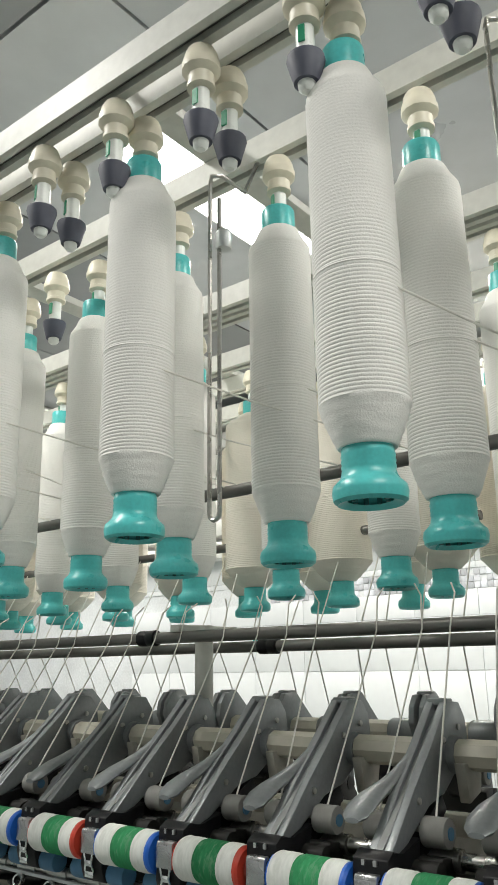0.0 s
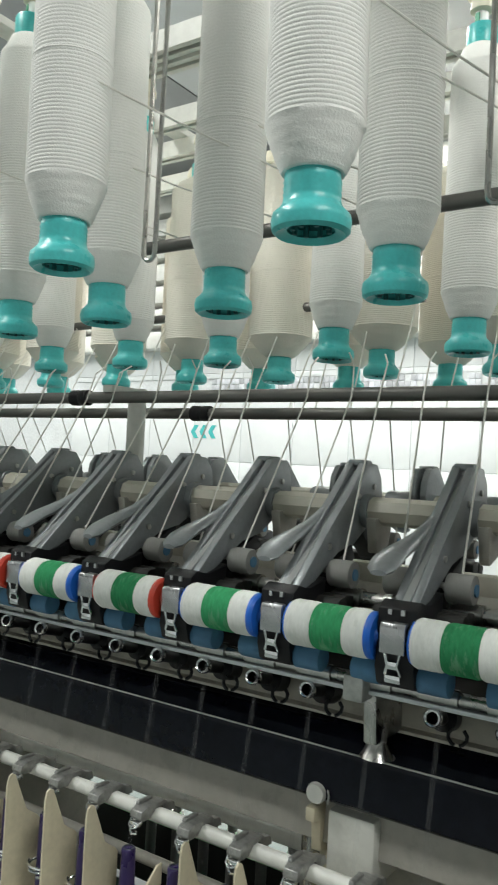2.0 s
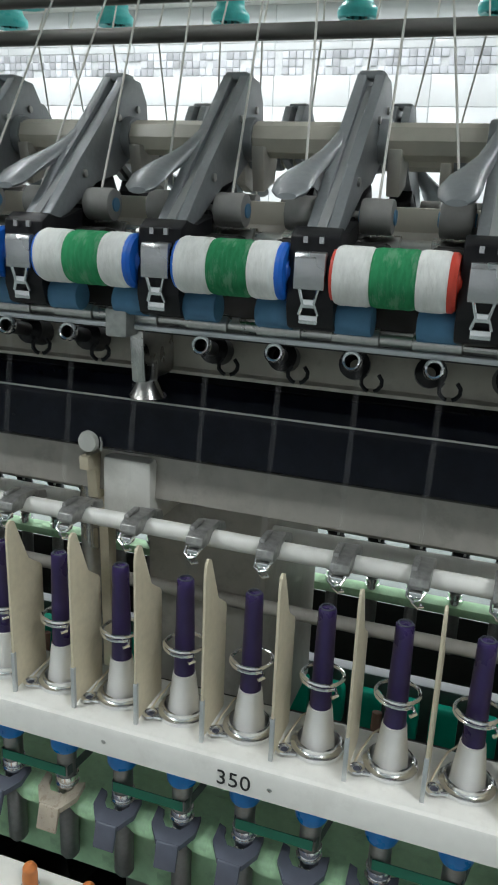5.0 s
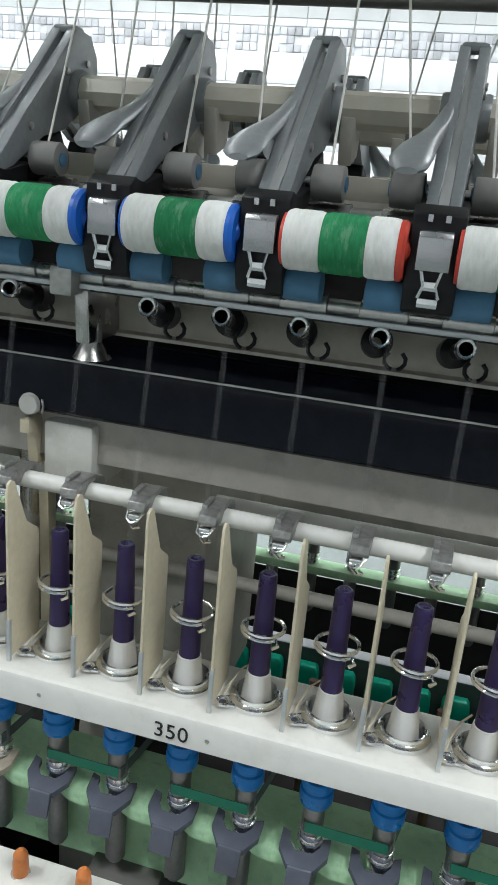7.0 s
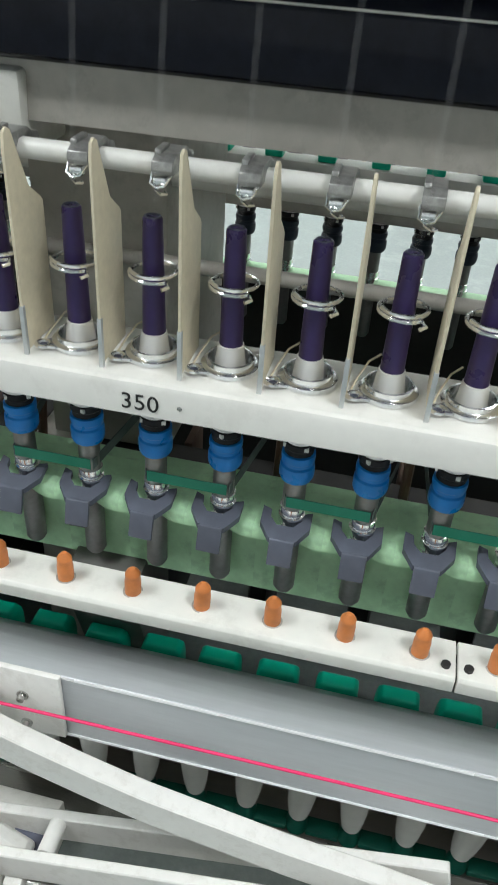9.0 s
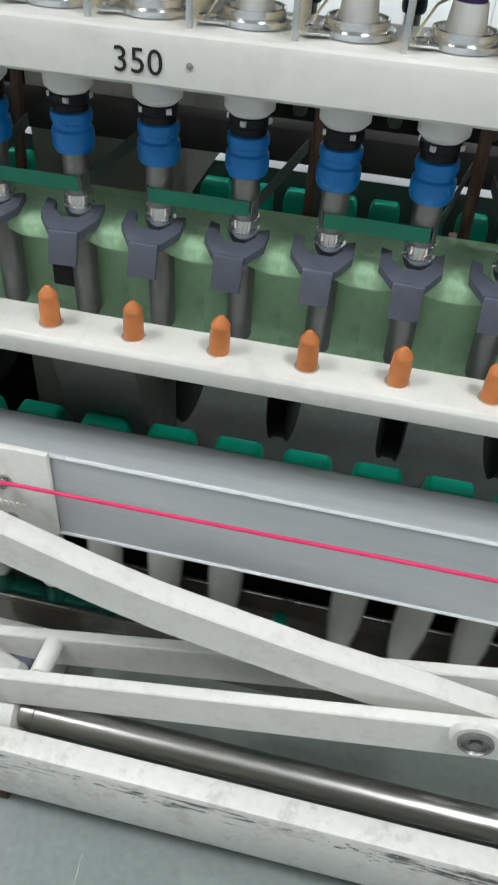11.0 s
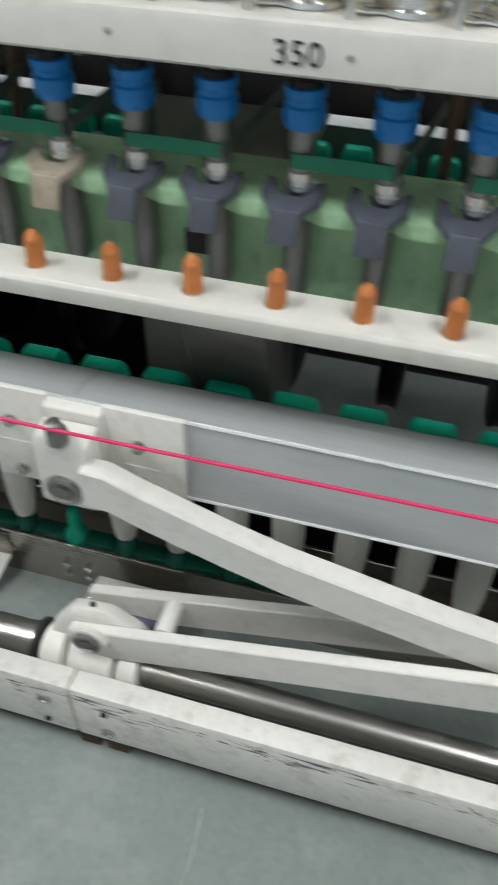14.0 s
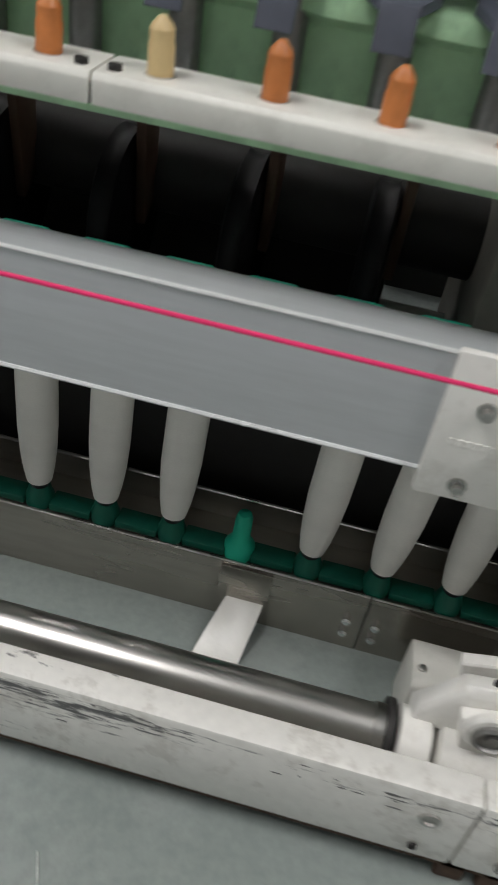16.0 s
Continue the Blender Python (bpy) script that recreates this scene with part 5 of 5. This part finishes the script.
        part("centre_plate", prism(B(), [(0.6290, 0.4600), (0.6310, 0.4620), (0.6412, 0.4640), (0.6412, 0.375), (0.6290, 0.375)], x - 0.0305, x + 0.030, 0.001), M_CHIPPED, p)
        part("lug", prism(B(), [(0.6270, 0.452), (0.606, 0.450), (0.597, 0.446), (0.594, 0.438), (0.594, 0.366), (0.601, 0.356), (0.617, 0.354), (0.6265, 0.360)], x - 0.029, x + 0.029, 0.004), M_CHIPPED, p)
        part("cord_bolt", lathe(B(), [(0.0105, 0.449), (0.0105, 0.463), (0.0090, 0.465), (0.006, 0.4655)], 14, at=(x - 0.0005, 0.5990, 0)), M_DULL, p, "dull steel cord bolt")
        part("bolt_sleeve", lathe(B(), [(0.0080, 0.4645), (0.0080, 0.4755), (0.006, 0.477)], 12, at=(x - 0.0005, 0.5960, 0)), M_DULL, p)
        part("pivot", lathe(B(), [(0.0165, 0.5945), (0.0165, 0.591), (0.0140, 0.5895), (0.0120, 0.592), (0.0065, 0.592), (0.0065, 0.5895)], 20, at=(x - 0.002, 0, 0.386), axis="y"), M_DULL, p, "dark pivot pin")
        part("pivot_washer", lathe(B(), [(0.0165, 0.5942), (0.0205, 0.5942), (0.0205, 0.5925), (0.0165, 0.5925)], 24, at=(x - 0.002, 0, 0.386), axis="y", closed=False), M_STEEL, p)
    cord = [(X0, 0.5905, 0.4735), (-0.35, 0.5900, 0.4735), (0.155, 0.5895, 0.4725), (0.18, 0.5895, 0.4725), (0.6, 0.5905, 0.4755), (X1, 0.5905, 0.476)]
    solid("cord", rod(B(), cord, 0.0018, 8), M_PINK, "bright pink cord stretched along the beam", "cord")


TALL_X, BELT = 0.071, []
doffer()


def bar_between(bm, a, b, w, h):
    """A flat bar in the xz plane from a to b with thickness w in y and height h."""
    ax, ay, az = a
    bx, by, bz = b
    d = Vector((bx - ax, 0, bz - az)).normalized()
    u = Vector((-d.z, 0, d.x)) * (h / 2)
    rows = []
    for p in (a, b):
        p = Vector(p)
        rows.append([p - u + Vector((0, -w / 2, 0)), p + u + Vector((0, -w / 2, 0)), p + u + Vector((0, w / 2, 0)), p - u + Vector((0, w / 2, 0))])
    ring_rows(bm, rows)
    return bm


def scissor(x):
    t = thing("scissor_lift", "white painted flat steel scissor arms of the doffer", "scissor arms", "doffer scissor arms")
    bm = B()
    pts = [(0.020, 0.404), (0.045, 0.403), (0.080, 0.388), (0.160, 0.359), (0.225, 0.3385), (0.390, 0.303), (0.490, 0.288), (0.560, 0.274), (0.695, 0.211), (1.15, 0.060)]
    rows = []
    for i, (u, z) in enumerate(pts):
        h = 0.0245
        rows.append([(x + u, 0.584, z - h), (x + u, 0.584, z + h), (x + u, 0.608, z + h), (x + u, 0.608, z - h)])
    ring_rows(bm, rows)
    bmesh.ops.bevel(bm, geom=[e for e in bm.edges], offset=0.0018, segments=1, affect="EDGES", clamp_overlap=True)
    part("upper_arm", bm, M_CHIPPED, t)
    a, b = (-0.012, 0.158), (0.575, 0.292)
    for y in (0.567, 0.6225):
        bm = bar_between(B(), (x + a[0], y, a[1]), (x + b[0], y, b[1]), 0.014, 0.050)
        bmesh.ops.bevel(bm, geom=bm.edges[:], offset=0.0018, segments=1, affect="EDGES", clamp_overlap=True)
        part("lower_arm", bm, M_CHIPPED, t)
    part("spacer", rod(B(), [(x + 0.095, 0.574, 0.199), (x + 0.095, 0.616, 0.199)], 0.011, 16), M_CHIPPED, t)
    for u, z in ((0.0095, 0.178), (0.541, 0.298)):
        part("boss", lathe(B(), [(0.0240, 0.5605), (0.0240, 0.556), (0.0215, 0.5535)], 24, at=(x + u, 0, z), axis="y"), M_CHIPPED, t)
        part("pivot", lathe(B(), [(0.0165, 0.554), (0.0165, 0.550), (0.0138, 0.5485), (0.0122, 0.552), (0.0060, 0.552), (0.0060, 0.549)], 20, at=(x + u, 0, z), axis="y"), M_DULL, t, "dark pivot bolt")
    bm = B()
    outline = [(-0.050, 0.140), (-0.047, 0.162), (-0.018, 0.203), (0.026, 0.209), (0.062, 0.184), (0.070, 0.140)]
    ring_rows(bm, [[(x + u, y, z - d * (z > 0.15)) for u, z in outline] for y, d in ((0.5745, 0.010), (0.5785, 0.0), (0.594, 0.004), (0.604, 0.022))])
    bmesh.ops.bevel(bm, geom=bm.edges[:], offset=0.0012, segments=1, affect="EDGES", clamp_overlap=True)
    part("shield", bm, M_CHIPPED, t, "white bent shield over the pivot")
    part("shield_hole", lathe(B(), [(0.0034, 0.200), (0.0034, 0.2075)], 10, at=(x + 0.006, 0.586, 0)), M_INK, t)
    part("web_plate", quad_box(B(), x + 0.030, x + 0.088, 0.5745, 0.6155, 0.150, 0.158, 0.001), M_CUP, t, "slate inner plate between the arms")
    for u0, u1 in ((-0.058, -0.028), (-0.022, 0.034), (0.040, 0.066)):
        part("sleeve", lathe(B(), [(0.0250, x + u0), (0.0285, x + u0 + 0.002), (0.0285, x + u1 - 0.002), (0.0250, x + u1)], 24, at=(0, 0.572, 0.118), axis="x"), M_CHIPPED, t)
    part("slide_block", prism(B(), [(0.628, 0.030), (0.628, 0.116), (0.634, 0.123), (0.692, 0.108), (0.692, 0.030)], x - 0.045, x + 0.062, 0.003), M_WHITE, t)
    for u in (-0.036, 0.050):
        part("block_screw", lathe(B(), [(0.0042, 0.119), (0.0042, 0.1225), (0.0025, 0.1235)], 8, at=(x + u, 0.648, 0)), M_STEEL, t)
    part("block_base", quad_box(B(), x - 0.040, x + 0.050, 0.5605, 0.6275, FLOOR, 0.110, 0.003), M_CHIPPED, t)
    part("ring_flange", lathe(B(), [(0.0245, x - 0.0685), (0.0310, x - 0.068), (0.0310, x - 0.062), (0.0245, x - 0.0615)], 24, at=(0, 0.572, 0.118), axis="x"), M_INNER, t)


scissor(0.1685)
scissor(-2.35)


def bed():
    y0, y1, zt, zb = 0.4986, 0.5265, 0.1670, 0.0661
    paint = bed_paint(zt)
    for x0, x1 in ((X0, -1.0), (-0.999, 0.1760), (0.1770, X1)):
        t = thing("bed_beam", "white painted square base beam with chipped paint", "base beam", "base beams")
        part("beam", quad_box(B(), x0, x1, y0, y1, zb, zt, 0.004), paint, t)
        rnd = random.Random(int(x0 * 10))
        n = 90 if x0 < 0.5 and x1 > -1 else 20
        bm = B()
        for i in range(n):
            a = max(x0, -0.9) + rnd.random() * (min(x1, 1.1) - max(x0, -0.9) - 0.03)
            z = zt - 0.010 - abs(rnd.gauss(0.004, 0.014))
            if noise.noise(Vector((a * 9, 0, 3))) < (-0.02 if a > -0.05 else -0.35) or z < zb + 0.02:
                continue
            w, h = rnd.uniform(0.002, 0.018), rnd.uniform(0.0003, 0.0011)
            vs = []
            m = 6
            for q in range(m):
                an = 2 * math.pi * q / m
                vs.append(bm.verts.new((a + w / 2 * math.cos(an) * rnd.uniform(0.6, 1.1), y0 - 0.0004, z + h * math.sin(an) * rnd.uniform(0.5, 1.2) + 0.1 * h * math.cos(an))))
            bm.faces.new(list(reversed(vs)))
        r = bmesh.ops.extrude_face_region(bm, geom=bm.faces[:])
        bmesh.ops.translate(bm, verts=[v for v in r["geom"] if isinstance(v, bmesh.types.BMVert)], vec=(0, 0.0006, 0))
        part("chipped_patch", bm, M_CHIP, t, "dark steel showing through chipped paint")
    j = thing("bed_joint", "steel bolts and rusty feet at the beam joint", "beam joint")
    part("sole_strip", quad_box(B(), X0, X1, 0.505, 0.524, 0.052, 0.0655), M_RUST, j, "rusty strip under the beam")
    for x, z, r in ((0.143, 0.131, 0.0090), (0.217, 0.088, 0.0090), (0.141, 0.084, 0.0038), (0.217, 0.132, 0.0038)):
        part("bolt", lathe(B(), [(r, y0 + 0.001), (r, y0 - 0.0025), (r * 0.6, y0 - 0.0030), (r * 0.5, y0 - 0.001)], 16, at=(x, 0, z), axis="y"), M_STEEL if r > 0.005 else M_INNER, j)
    for x in (-0.8, 0.185, 0.222, 1.0):
        part("foot", quad_box(B(), x - 0.013, x + 0.013, 0.505, 0.525, FLOOR, 0.0675, 0.003), M_RUST, j, "rusty levelling foot")
    for x0, x1, r in ((X0, 0.107, 0.0225), (0.236, X1, 0.0175)):
        s = thing("drive_shaft", "polished round steel drive shaft along the base", "steel shaft", "drive shafts")
        part("shaft", rod(B(), [(x0, 0.572, 0.118), (x1, 0.572, 0.118)], r, 28), M_SHAFT, s)
        for xe in (x0 + 0.012, x1 - 0.012):
            part("end_collar", lathe(B(), [(r - 0.0005, xe - 0.006), (r + 0.0017, xe - 0.005), (r + 0.0017, xe + 0.005), (r - 0.0005, xe + 0.006)], 24, at=(0, 0.572, 0.118), axis="x"), M_STEEL, s)


bed()


# ---- movement ----
def motions():
    walk(RING_RAIL, [(t, pose(0, 0, z)) for t, z in RAIL_ROWS])
    for r, loc, a in ROLLERS:
        walk(r, [(2.0 * i, pose(*loc, a - 70 * i, 0, 0)) for i in range(9)])
    for ob, m in BELT:
        walk(ob, [(t, pose(d, 0, 0) @ m) for t, d in BELT_ROWS])


# the peg belt advances by whole steps and rests between them
BELT_ROWS = [(0.0, 12 * P_PEG), (8.75, 12 * P_PEG), (9.0, 11.58 * P_PEG), (9.3, 11.03 * P_PEG), (9.5, 11 * P_PEG), (10.0, 11 * P_PEG), (10.4, 10.0 * P_PEG), (11.45, 2.3 * P_PEG), (11.8, 0.053), (11.9, 0.030), (12.0, 0.011), (12.1, 0.004), (12.25, 0.0), (15.05, 0.0), (15.2, -0.012), (15.5, -0.055), (15.75, -0.096), (16.0, -0.140)]
RAIL_ROWS = [(0.0, 0.812), (3.0, 0.797), (4.5, 0.790), (5.0, 0.794), (7.5, 0.8125), (8.0, 0.815), (8.5, 0.817), (9.0, 0.8195), (9.5, 0.825), (10.5, 0.822), (12.5, 0.800), (14.5, 0.797), (15.0, 0.797), (16.0, 0.80)]
motions()
